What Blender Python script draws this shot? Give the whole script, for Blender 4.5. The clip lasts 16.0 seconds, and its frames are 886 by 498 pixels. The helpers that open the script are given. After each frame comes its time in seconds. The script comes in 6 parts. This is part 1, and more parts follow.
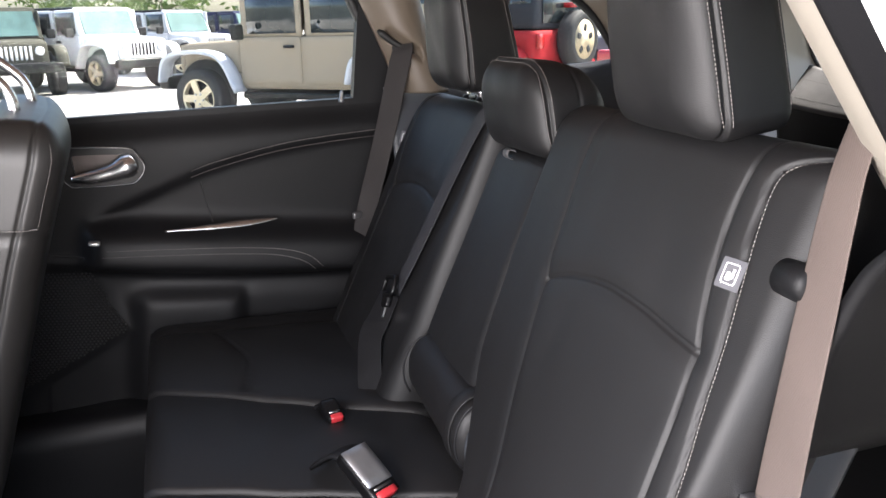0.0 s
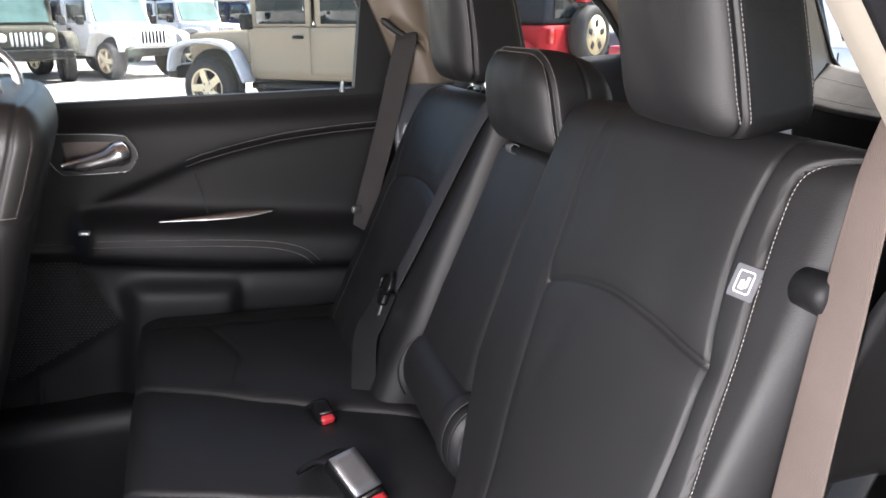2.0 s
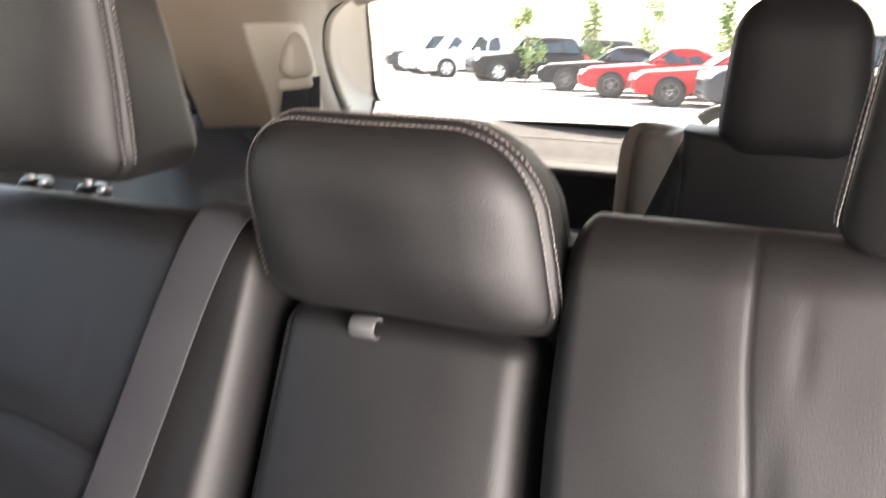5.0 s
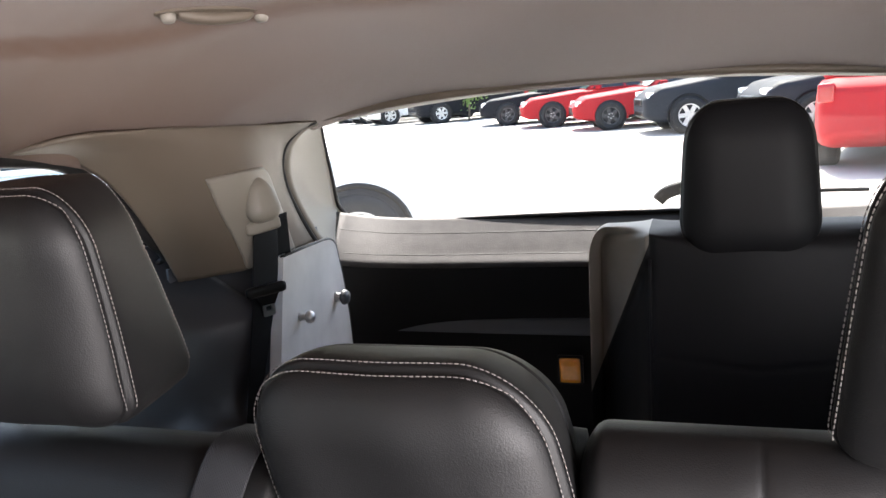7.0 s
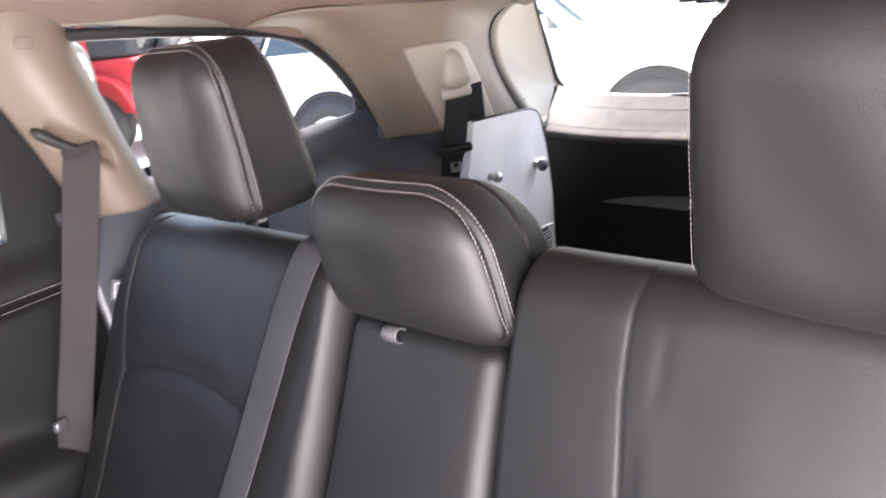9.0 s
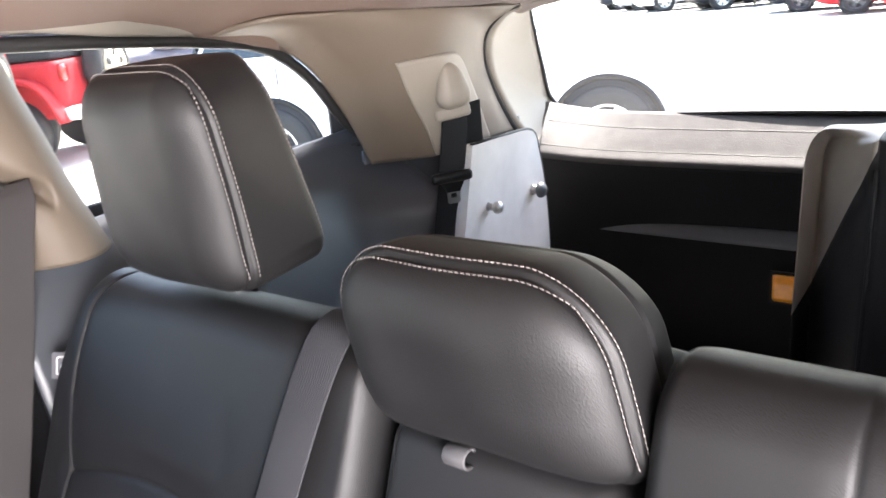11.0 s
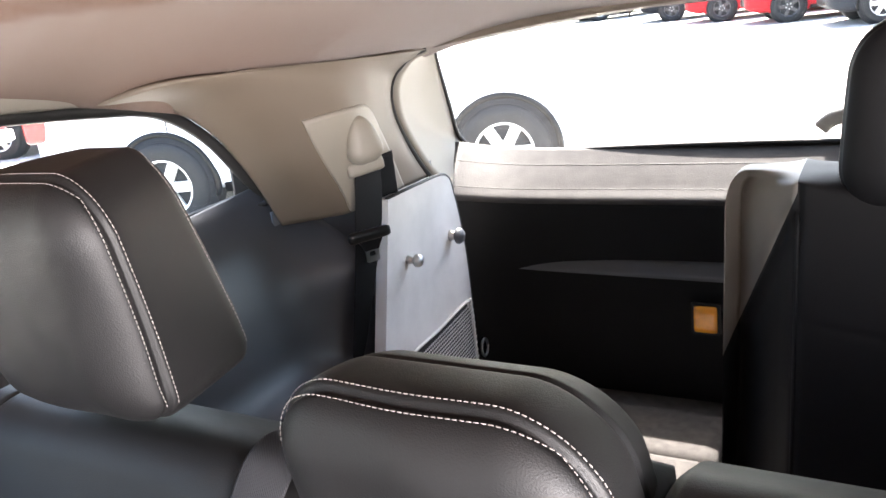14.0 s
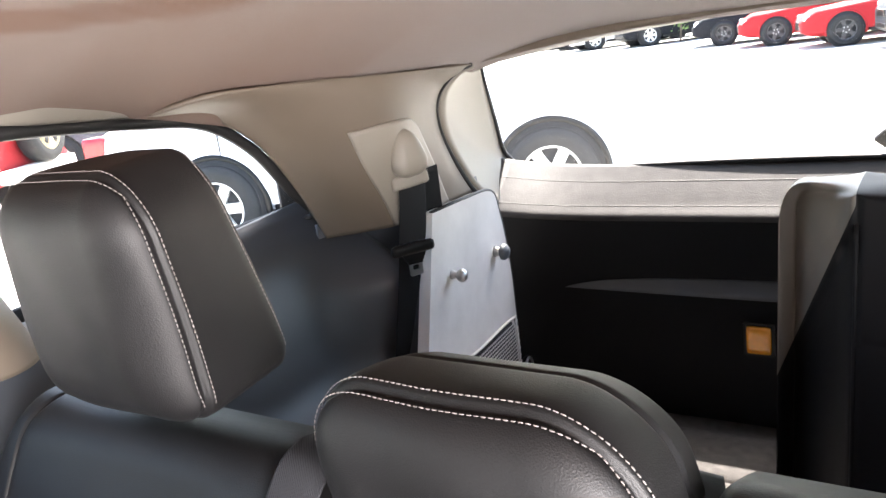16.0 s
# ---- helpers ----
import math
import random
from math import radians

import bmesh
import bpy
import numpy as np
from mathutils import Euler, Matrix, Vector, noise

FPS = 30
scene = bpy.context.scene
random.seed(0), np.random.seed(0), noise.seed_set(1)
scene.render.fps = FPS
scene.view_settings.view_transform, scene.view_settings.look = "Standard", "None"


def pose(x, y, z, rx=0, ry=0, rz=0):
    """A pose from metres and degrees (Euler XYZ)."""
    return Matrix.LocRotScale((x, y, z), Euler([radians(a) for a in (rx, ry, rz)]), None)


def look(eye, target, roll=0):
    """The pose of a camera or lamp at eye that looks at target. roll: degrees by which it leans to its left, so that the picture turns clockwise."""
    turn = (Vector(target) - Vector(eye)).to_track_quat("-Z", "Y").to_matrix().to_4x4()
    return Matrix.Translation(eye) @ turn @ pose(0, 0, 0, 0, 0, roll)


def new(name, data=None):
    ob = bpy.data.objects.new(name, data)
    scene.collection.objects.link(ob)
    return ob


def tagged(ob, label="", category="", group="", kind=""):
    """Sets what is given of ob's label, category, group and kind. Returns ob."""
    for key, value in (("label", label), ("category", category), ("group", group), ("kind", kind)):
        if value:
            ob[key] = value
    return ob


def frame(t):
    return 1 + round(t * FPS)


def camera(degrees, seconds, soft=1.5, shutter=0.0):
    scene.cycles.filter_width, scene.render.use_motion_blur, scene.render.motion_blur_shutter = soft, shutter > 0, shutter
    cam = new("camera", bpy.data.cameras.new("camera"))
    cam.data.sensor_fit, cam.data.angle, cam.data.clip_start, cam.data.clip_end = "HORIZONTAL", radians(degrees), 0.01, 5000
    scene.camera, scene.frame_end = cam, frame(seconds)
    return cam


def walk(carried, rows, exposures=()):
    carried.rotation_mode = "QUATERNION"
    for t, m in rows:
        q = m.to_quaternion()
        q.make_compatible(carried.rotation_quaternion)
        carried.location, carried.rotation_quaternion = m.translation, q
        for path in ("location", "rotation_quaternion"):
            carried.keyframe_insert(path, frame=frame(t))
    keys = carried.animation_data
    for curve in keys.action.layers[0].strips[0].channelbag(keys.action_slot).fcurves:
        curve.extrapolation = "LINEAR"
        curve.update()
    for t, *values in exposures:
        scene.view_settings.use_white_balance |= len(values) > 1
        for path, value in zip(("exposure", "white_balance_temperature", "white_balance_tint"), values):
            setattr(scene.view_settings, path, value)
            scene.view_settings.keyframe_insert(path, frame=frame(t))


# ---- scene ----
cam = camera(59.1, 16.0, 1.5, 0.5)
PATH = [
    (0, (1.073, -0.471, 1.34), (-0.746, 0.142, 0.78), -1.3),
    (0.5, (1.073, -0.475, 1.339), (-0.746, 0.135, 0.774), -1.1),
    (1, (1.075, -0.478, 1.339), (-0.748, 0.128, 0.782), -0.9),
    (1.5, (1.071, -0.475, 1.333), (-0.753, 0.121, 0.77), -0.8),
    (2, (1.029, -0.442, 1.33), (-0.793, 0.153, 0.756), -0.3),
    (2.5, (0.946, -0.393, 1.314), (-0.847, 0.232, 0.687), -0.0),
    (3, (0.791, -0.418, 1.308), (-0.894, 0.413, 0.623), 0.4),
    (3.5, (0.536, -0.46, 1.296), (-0.913, 0.774, 0.682), 5.0),
    (4, (0.366, -0.5, 1.288), (-0.794, 1.0, 0.652), 5.6),
    (4.5, (0.245, -0.48, 1.283), (-0.671, 1.186, 0.663), 4.1),
    (5, (0.196, -0.435, 1.328), (-0.522, 1.363, 0.825), 1.6),
    (5.2, (0.19, -0.425, 1.345), (-0.493, 1.396, 0.88), 0.3),
    (7.3, (0.171, -0.434, 1.464), (-0.467, 1.418, 1.058), -5.1),
    (7.5, (0.189, -0.437, 1.454), (-0.479, 1.401, 1.035), -4.4),
    (8, (0.271, -0.432, 1.421), (-0.529, 1.343, 0.966), -3.3),
    (8.5, (0.384, -0.419, 1.429), (-0.689, 1.196, 0.938), -4.7),
    (9, (0.463, -0.428, 1.428), (-0.857, 0.946, 0.824), -6.7),
    (9.2, (0.477, -0.438, 1.428), (-0.865, 0.907, 0.803), -6.5),
    (11.3, (0.219, -0.322, 1.449), (-0.911, 1.208, 0.831), -6.7),
    (11.5, (0.2, -0.306, 1.463), (-0.875, 1.259, 0.832), -7.6),
    (12, (0.188, -0.291, 1.475), (-0.796, 1.308, 0.787), -8.9),
    (12.5, (0.191, -0.292, 1.481), (-0.787, 1.305, 0.778), -9.5),
    (13, (0.189, -0.286, 1.489), (-0.782, 1.321, 0.8), -9.4),
    (13.5, (0.19, -0.288, 1.481), (-0.797, 1.327, 0.835), -9.1),
    (14, (0.195, -0.299, 1.49), (-0.794, 1.332, 0.889), -7.6),
    (14.5, (0.202, -0.295, 1.474), (-0.822, 1.322, 0.895), -6.8),
    (15, (0.2, -0.297, 1.475), (-0.854, 1.307, 0.912), -7.4),
    (15.5, (0.195, -0.301, 1.474), (-0.888, 1.291, 0.933), -8.1),
    (16, (0.195, -0.293, 1.47), (-0.9, 1.296, 0.946), -8.0),
]
EXPO = [
    (0.0, 1.82, 6500, 12), (2.0, 1.84, 6500, 12), (2.5, 1.5, 6500, 12), (3.0, 1.75, 6400, 12), (3.5, 2.7, 7000, 15), (4.0, 2.5, 7300, 15), (4.5, 2.95, 7300, 14), (5.0, 3.05, 7200, 14), (5.4, 2.9, 7000, 14),
    (7.3, 2.2, 6500, 13), (8.0, 2.35, 6500, 14), (8.5, 2.85, 6550, 17), (9.2, 3.3, 6600, 18), (11.3, 3.3, 6550, 14), (13.0, 3.3, 6550, 14), (15.0, 3.15, 6600, 13), (16.0, 3.1, 6600, 13),
]
walk(cam, [(t, look(eye, target, roll)) for t, eye, target, roll in PATH], EXPO)

# ---- world and sun ----
SUN = Vector((-0.12, 0.53, 0.84)).normalized()
world = bpy.data.worlds.new("sky")
scene.world = world
world.use_nodes = True
wn = world.node_tree.nodes
sky = wn.new("ShaderNodeTexSky")
sky.sky_type = "NISHITA"
sky.sun_disc = False
sky.sun_elevation = math.asin(SUN.z)
sky.sun_rotation = math.atan2(SUN.x, SUN.y)
sky.dust_density = 3.0
wn["Background"].inputs[1].default_value = 0.15
world.node_tree.links.new(sky.outputs[0], wn["Background"].inputs[0])
sun = new("sun", bpy.data.lights.new("sun", "SUN"))
sun.data.energy, sun.data.angle, sun.data.color = 5.0, radians(0.6), (1.0, 0.95, 0.88)
sun.matrix_world = look(SUN * 30, (0, 0, 0))


def window_light(name, at, target, size, watts, colour):
    """Sky light let in by an opening of the cabin."""
    lamp = new(name, bpy.data.lights.new(name, "AREA"))
    lamp.data.shape = "RECTANGLE"
    lamp.data.size, lamp.data.size_y = size
    lamp.data.energy, lamp.data.color = watts, colour
    lamp.matrix_world = look(at, target)
    return lamp


window_light("door_opening_light", (1.36, -0.66, 1.34), (0.25, -0.10, 1.02), (1.5, 0.9), 4.2, (1.0, 0.97, 0.95))
window_light("windscreen_light", (0.0, -1.55, 1.14), (0.0, -1.40, 1.80), (1.3, 0.6), 4.6, (0.95, 0.98, 1.0))
window_light("door_front_light", (0.82, -0.72, 1.22), (0.34, 0.0, 1.04), (0.5, 0.5), 7.0, (1.0, 0.955, 0.95))

# ---- materials ----
def material(name, base, rough=0.5, metal=0.0, vary=0.15, scale=8.0, fine=0.0, fine_scale=400.0, coat=0.0, per_object=0.0, spec=0.5, cells=False, sheen=0.0):
    """A principled surface whose colour and gloss vary slowly, with a fine relief."""
    m = bpy.data.materials.new(name)
    m.use_nodes = True
    nt = m.node_tree
    n, link = nt.nodes, nt.links.new
    b = n["Principled BSDF"]
    b.inputs["Roughness"].default_value = rough
    b.inputs["Metallic"].default_value = metal
    b.inputs["Coat Weight"].default_value = coat
    b.inputs["Specular IOR Level"].default_value = spec
    b.inputs["Sheen Weight"].default_value = sheen
    co = n.new("ShaderNodeTexCoord")
    big = n.new("ShaderNodeTexNoise")
    big.inputs["Scale"].default_value = scale
    big.inputs["Detail"].default_value = 6
    link(co.outputs["Object"], big.inputs["Vector"])
    ramp = n.new("ShaderNodeMapRange")
    ramp.inputs["To Min"].default_value, ramp.inputs["To Max"].default_value = 1 - vary, 1 + vary
    ramp.inputs["From Min"].default_value, ramp.inputs["From Max"].default_value = 0.3, 0.7
    link(big.outputs["Fac"], ramp.inputs["Value"])
    tint = n.new("ShaderNodeVectorMath")
    tint.operation = "SCALE"
    tint.inputs[0].default_value = base
    link(ramp.outputs["Result"], tint.inputs["Scale"])
    last = tint.outputs["Vector"]
    if per_object:
        info = n.new("ShaderNodeObjectInfo")
        rnd = n.new("ShaderNodeMapRange")
        rnd.inputs["To Min"].default_value, rnd.inputs["To Max"].default_value = 1 - per_object, 1 + per_object
        link(info.outputs["Random"], rnd.inputs["Value"])
        more = n.new("ShaderNodeVectorMath")
        more.operation = "SCALE"
        link(last, more.inputs[0])
        link(rnd.outputs["Result"], more.inputs["Scale"])
        last = more.outputs["Vector"]
    link(last, b.inputs["Base Color"])
    rr = n.new("ShaderNodeMapRange")
    rr.inputs["To Min"].default_value, rr.inputs["To Max"].default_value = max(0.0, rough - 0.06), min(1.0, rough + 0.06)
    link(big.outputs["Fac"], rr.inputs["Value"])
    link(rr.outputs["Result"], b.inputs["Roughness"])
    if fine:
        if cells:
            tex = n.new("ShaderNodeTexVoronoi")
            out = tex.outputs["Distance"]
        else:
            tex = n.new("ShaderNodeTexNoise")
            out = tex.outputs["Fac"]
        tex.inputs["Scale"].default_value = fine_scale
        link(co.outputs["Object"], tex.inputs["Vector"])
        bump = n.new("ShaderNodeBump")
        bump.inputs["Strength"].default_value = fine
        bump.inputs["Distance"].default_value = 0.001
        link(out, bump.inputs["Height"])
        link(bump.outputs["Normal"], b.inputs["Normal"])
    return m


def woven(name, base, rough, per_metre, strength):
    """Webbing or cloth: fine ribs across and along."""
    m = material(name, base, rough, vary=0.10, scale=12, spec=0.18)
    nt = m.node_tree
    n, link = nt.nodes, nt.links.new
    uv = n.new("ShaderNodeUVMap")
    w1 = n.new("ShaderNodeTexWave")
    w1.inputs["Scale"].default_value = per_metre
    w1.bands_direction = "DIAGONAL"
    link(uv.outputs["UV"], w1.inputs["Vector"])
    bump = n.new("ShaderNodeBump")
    bump.inputs["Strength"].default_value = strength
    bump.inputs["Distance"].default_value = 0.0008
    link(w1.outputs["Fac"], bump.inputs["Height"])
    link(bump.outputs["Normal"], n["Principled BSDF"].inputs["Normal"])
    return m


def glass(name, tint):
    """A thin pane: clear, with a gloss that grows towards grazing and a faint veil imitating glare."""
    m = bpy.data.materials.new(name)
    m.use_nodes = True
    nt = m.node_tree
    n, link = nt.nodes, nt.links.new
    n.remove(n["Principled BSDF"])
    clear, shine, mix = n.new("ShaderNodeBsdfTransparent"), n.new("ShaderNodeBsdfGlossy"), n.new("ShaderNodeMixShader")
    face, power, amount = n.new("ShaderNodeLayerWeight"), n.new("ShaderNodeMath"), n.new("ShaderNodeMath")
    face.inputs[0].default_value = 0.5
    power.operation, power.inputs[1].default_value = "POWER", 5.0
    amount.operation, amount.inputs[1].default_value, amount.inputs[2].default_value = "MULTIPLY_ADD", 0.35, 0.004
    clear.inputs[0].default_value = (*tint, 1)
    shine.inputs["Roughness"].default_value = 0.02
    link(face.outputs["Facing"], power.inputs[0])
    link(power.outputs[0], amount.inputs[0])
    link(amount.outputs[0], mix.inputs[0])
    link(clear.outputs[0], mix.inputs[1])
    link(shine.outputs[0], mix.inputs[2])
    # uneven whitish film that imitates the haze of outside glare
    film, veil, spots, level = n.new("ShaderNodeMixShader"), n.new("ShaderNodeBsdfTranslucent"), n.new("ShaderNodeTexNoise"), n.new("ShaderNodeMapRange")
    veil.inputs[0].default_value = (0.85, 0.83, 0.79, 1)
    spots.inputs["Scale"].default_value, spots.inputs["Detail"].default_value = 9.0, 8.0
    level.inputs["From Min"].default_value, level.inputs["From Max"].default_value = 0.3, 0.7
    level.inputs["To Min"].default_value, level.inputs["To Max"].default_value = 0.002, 0.006
    link(spots.outputs["Fac"], level.inputs["Value"])
    link(level.outputs["Result"], film.inputs[0])
    link(mix.outputs[0], film.inputs[1])
    link(veil.outputs[0], film.inputs[2])
    link(film.outputs[0], n["Material Output"].inputs[0])
    return m


LEATHER = material("black_leather", (0.0074, 0.0072, 0.0077), 0.53, vary=0.16, scale=5, fine=0.16, fine_scale=900, cells=True, spec=0.39)
FRONT_LEATHER = material("brown_black_leather", (0.013, 0.0122, 0.0118), 0.44, vary=0.12, scale=6, fine=0.07, fine_scale=900, cells=True)
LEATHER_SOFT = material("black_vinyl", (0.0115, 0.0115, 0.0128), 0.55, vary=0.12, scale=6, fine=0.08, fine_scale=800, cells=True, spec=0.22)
# sunlit tone of the third-row bolster, held in the base colour
SUNLIT_VINYL = material("sunlit_bolster_vinyl", (0.215, 0.194, 0.168), 0.45, vary=0.15, scale=9, fine=0.1, fine_scale=700, cells=True)
BOARD = material("near_black_board", (0.005, 0.005, 0.0058), 0.55, vary=0.1, scale=6, fine=0.2, fine_scale=900, spec=0.18)
THREAD = material("grey_thread", (0.21, 0.19, 0.182), 0.7, vary=0.1, scale=60)
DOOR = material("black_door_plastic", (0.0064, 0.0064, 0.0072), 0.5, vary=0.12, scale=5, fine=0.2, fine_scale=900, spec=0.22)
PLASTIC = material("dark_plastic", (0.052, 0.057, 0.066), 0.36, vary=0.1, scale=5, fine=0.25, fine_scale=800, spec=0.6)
RIDGE = material("dark_plastic_painted_sheen", (0.075, 0.080, 0.088), 0.4, vary=0.1, scale=6, fine=0.2, fine_scale=800)
RUBBER = material("black_rubber", (0.012, 0.012, 0.012), 0.6, vary=0.2, scale=20)
BLACK = material("black_gloss_plastic", (0.005, 0.005, 0.0055), 0.3, vary=0.1, scale=10, spec=0.25)
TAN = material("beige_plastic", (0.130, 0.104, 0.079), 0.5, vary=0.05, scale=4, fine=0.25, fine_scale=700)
# own colour of the pale parts, and the near pillar's beige as lit
TAN_PALE = material("pale_and_doorlit_beige_plastic", (0.26, 0.236, 0.20), 0.45, vary=0.05, scale=4, fine=0.2, fine_scale=700)
LINER = material("beige_headliner_cloth", (0.112, 0.062, 0.039), 0.95, vary=0.06, scale=6, fine=0.5, fine_scale=900, sheen=0.2)
LEDGE = material("sun_worn_grey_plastic", (0.032, 0.030, 0.029), 0.62, vary=0.28, scale=26, fine=0.5, fine_scale=420, spec=0.3)
GREY = material("grey_grained_plastic", (0.62, 0.605, 0.58), 0.65, vary=0.1, scale=14, fine=0.4, fine_scale=500)
CARPET = material("dark_carpet", (0.046, 0.042, 0.039), 0.98, vary=0.3, scale=60, fine=1.0, fine_scale=1500)
CHROME = material("chrome", (0.84, 0.84, 0.85), 0.26, 1.0, vary=0.04, scale=20)
STEEL = material("satin_steel", (0.5, 0.5, 0.5), 0.3, 1.0, vary=0.1, scale=30)
SATIN = material("satin_grey_metal", (0.30, 0.30, 0.31), 0.38, 0.8, vary=0.12, scale=30)
SILVER = material("silver_paint", (0.55, 0.56, 0.58), 0.3, 0.6, vary=0.06, scale=10)
HANDLE_CUP = material("dark_handle_cup", (0.085, 0.068, 0.062), 0.38, 0.3, vary=0.1, scale=30)
STRAP = material("pale_grey_loop", (0.065, 0.064, 0.067), 0.5, vary=0.1, scale=40)
RED_BUTTON = material("red_button", (0.42, 0.028, 0.035), 0.4, vary=0.08, scale=30)
ORANGE = material("amber_reflector", (1.0, 0.40, 0.04), 0.2, vary=0.1, scale=60, coat=1.0)
WHITE_TAG = material("white_print", (0.75, 0.75, 0.76), 0.6, vary=0.05, scale=60)
TAG = material("grey_tag_cloth", (0.09, 0.09, 0.10), 0.7, vary=0.1, scale=80)
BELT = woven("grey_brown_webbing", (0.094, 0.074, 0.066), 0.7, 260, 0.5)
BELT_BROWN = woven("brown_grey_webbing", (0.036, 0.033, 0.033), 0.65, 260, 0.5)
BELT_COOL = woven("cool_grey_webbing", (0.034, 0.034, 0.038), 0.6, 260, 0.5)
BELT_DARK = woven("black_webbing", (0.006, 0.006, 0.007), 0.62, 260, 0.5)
GLASS = glass("clear_glass", (0.93, 0.95, 0.93))
SMOKED = material("dark_car_glass", (0.02, 0.026, 0.028), 0.05, vary=0.2, scale=2, coat=0.5)
TEAL = material("windscreen_glass", (0.10, 0.17, 0.16), 0.06, vary=0.3, scale=2)
ASPHALT = material("pale_concrete_ground", (0.42, 0.40, 0.375), 0.9, vary=0.1, scale=0.6, fine=0.5, fine_scale=60)
TYRE = material("tyre_rubber", (0.016, 0.016, 0.017), 0.75, vary=0.2, scale=12)
ALLOY = material("alloy_wheel", (0.66, 0.65, 0.62), 0.35, 0.25, vary=0.08, scale=8)
# alloy tinted golden: the warm reflection is painted into the colour
WARM_LIT_ALLOY = material("alloy_wheel_warm_reflection", (0.60, 0.51, 0.35), 0.35, 0.3, vary=0.1, scale=8)
DARK_ALLOY = material("dark_alloy_wheel", (0.06, 0.06, 0.065), 0.35, 0.6, vary=0.1, scale=8)
LEAF = material("green_leaves", (0.10, 0.16, 0.035), 0.6, vary=0.35, scale=3, per_object=0.2)
BARK = material("grey_bark", (0.16, 0.12, 0.09), 0.9, vary=0.3, scale=14, fine=0.8, fine_scale=80)
TAIL_RED = material("red_lamp_lens", (0.36, 0.012, 0.014), 0.15, vary=0.1, scale=20, coat=0.6)
LAMP_CLEAR = material("clear_lamp_lens", (0.75, 0.76, 0.78), 0.1, 0.3, vary=0.1, scale=20, coat=0.6)


def paint(name, base, metal=0.2):
    return material(name, base, 0.6, metal * 0.15, vary=0.04, scale=2, spec=0.10)


WHITE_PAINT = paint("white_car_paint", (0.80, 0.80, 0.80), 0.0)
TAN_PAINT = paint("tan_grey_car_paint", (0.30, 0.25, 0.185))
SILVER_PAINT = paint("silver_car_paint", (0.50, 0.52, 0.56), 0.4)
OLIVE_PAINT = paint("dark_olive_car_paint", (0.07, 0.068, 0.055))
BLACK_PAINT = paint("black_car_paint", (0.015, 0.016, 0.02))
RED_PAINT = paint("red_car_paint", (0.36, 0.025, 0.03))
BLUE_PAINT = paint("dark_blue_car_paint", (0.02, 0.025, 0.06))
GREY_PAINT = paint("grey_car_paint", (0.030, 0.033, 0.040))
SLATE_PAINT = paint("slate_grey_car_paint", (0.12, 0.12, 0.14))

# ---- shape helpers ----
def mesh_of(name, verts, faces, mat, smooth=True, uvs=None):
    me = bpy.data.meshes.new(name)
    me.from_pydata([tuple(v) for v in verts], [], [tuple(f) for f in faces])
    if uvs is not None:
        layer = me.uv_layers.new(name="UVMap")
        for loop in me.loops:
            layer.data[loop.index].uv = uvs[loop.vertex_index]
    if smooth:
        me.shade_smooth()
    me.materials.append(mat)
    me.update()
    return me


LIFT = [0.0]


def thing(name, label, category, at=(0, 0, 0), group="", kind=""):
    ob = new(name)
    ob.location = (at[0], at[1], at[2] + LIFT[0])
    ob.empty_display_size = 0.1
    return tagged(ob, label, category, group, kind)


def put(name, me, parent=None, label="", place=None):
    """Links a mesh in world coordinates under its thing."""
    ob = new(name, me)
    if parent is not None:
        ob.parent = parent
        up = parent
        shift = Matrix.Identity(4)
        while up is not None:
            shift = up.matrix_parent_inverse @ up.matrix_basis @ shift
            up = up.parent
        ob.matrix_parent_inverse = shift.inverted()
    ob.matrix_basis = place if place is not None else Matrix.Translation((0, 0, LIFT[0]))
    if label:
        ob["label"] = label
    return ob


def add(name, me, parent, label=""):
    """Links a mesh in its thing's own coordinates."""
    ob = new(name, me)
    ob.parent = parent
    if label:
        ob["label"] = label
    return ob


def grid_faces(nu, nv, close_u=False):
    f = []
    for j in range(nv - 1):
        for i in range(nu - 1 + close_u):
            a, b = j * nu + i, j * nu + (i + 1) % nu
            f.append((a, b, b + nu, a + nu))
    return f


def cube_points(res):
    """Points of a unit cube's skin on six grids, welded."""
    nx, ny, nz = res
    ax = [np.linspace(-1, 1, k + 1) for k in res]
    verts, index, faces = [], {}, []

    def vid(i, j, k):
        key = (i, j, k)
        if key not in index:
            index[key] = len(verts)
            verts.append((ax[0][i], ax[1][j], ax[2][k]))
        return index[key]

    for k, flip in ((0, True), (nz, False)):
        for i in range(nx):
            for j in range(ny):
                q = [vid(i, j, k), vid(i + 1, j, k), vid(i + 1, j + 1, k), vid(i, j + 1, k)]
                faces.append(q[::-1] if flip else q)
    for j, flip in ((0, False), (ny, True)):
        for i in range(nx):
            for k in range(nz):
                q = [vid(i, j, k), vid(i + 1, j, k), vid(i + 1, j, k + 1), vid(i, j, k + 1)]
                faces.append(q[::-1] if flip else q)
    for i, flip in ((0, True), (nx, False)):
        for j in range(ny):
            for k in range(nz):
                q = [vid(i, j, k), vid(i, j + 1, k), vid(i, j + 1, k + 1), vid(i, j, k + 1)]
                faces.append(q[::-1] if flip else q)
    return np.array(verts), faces


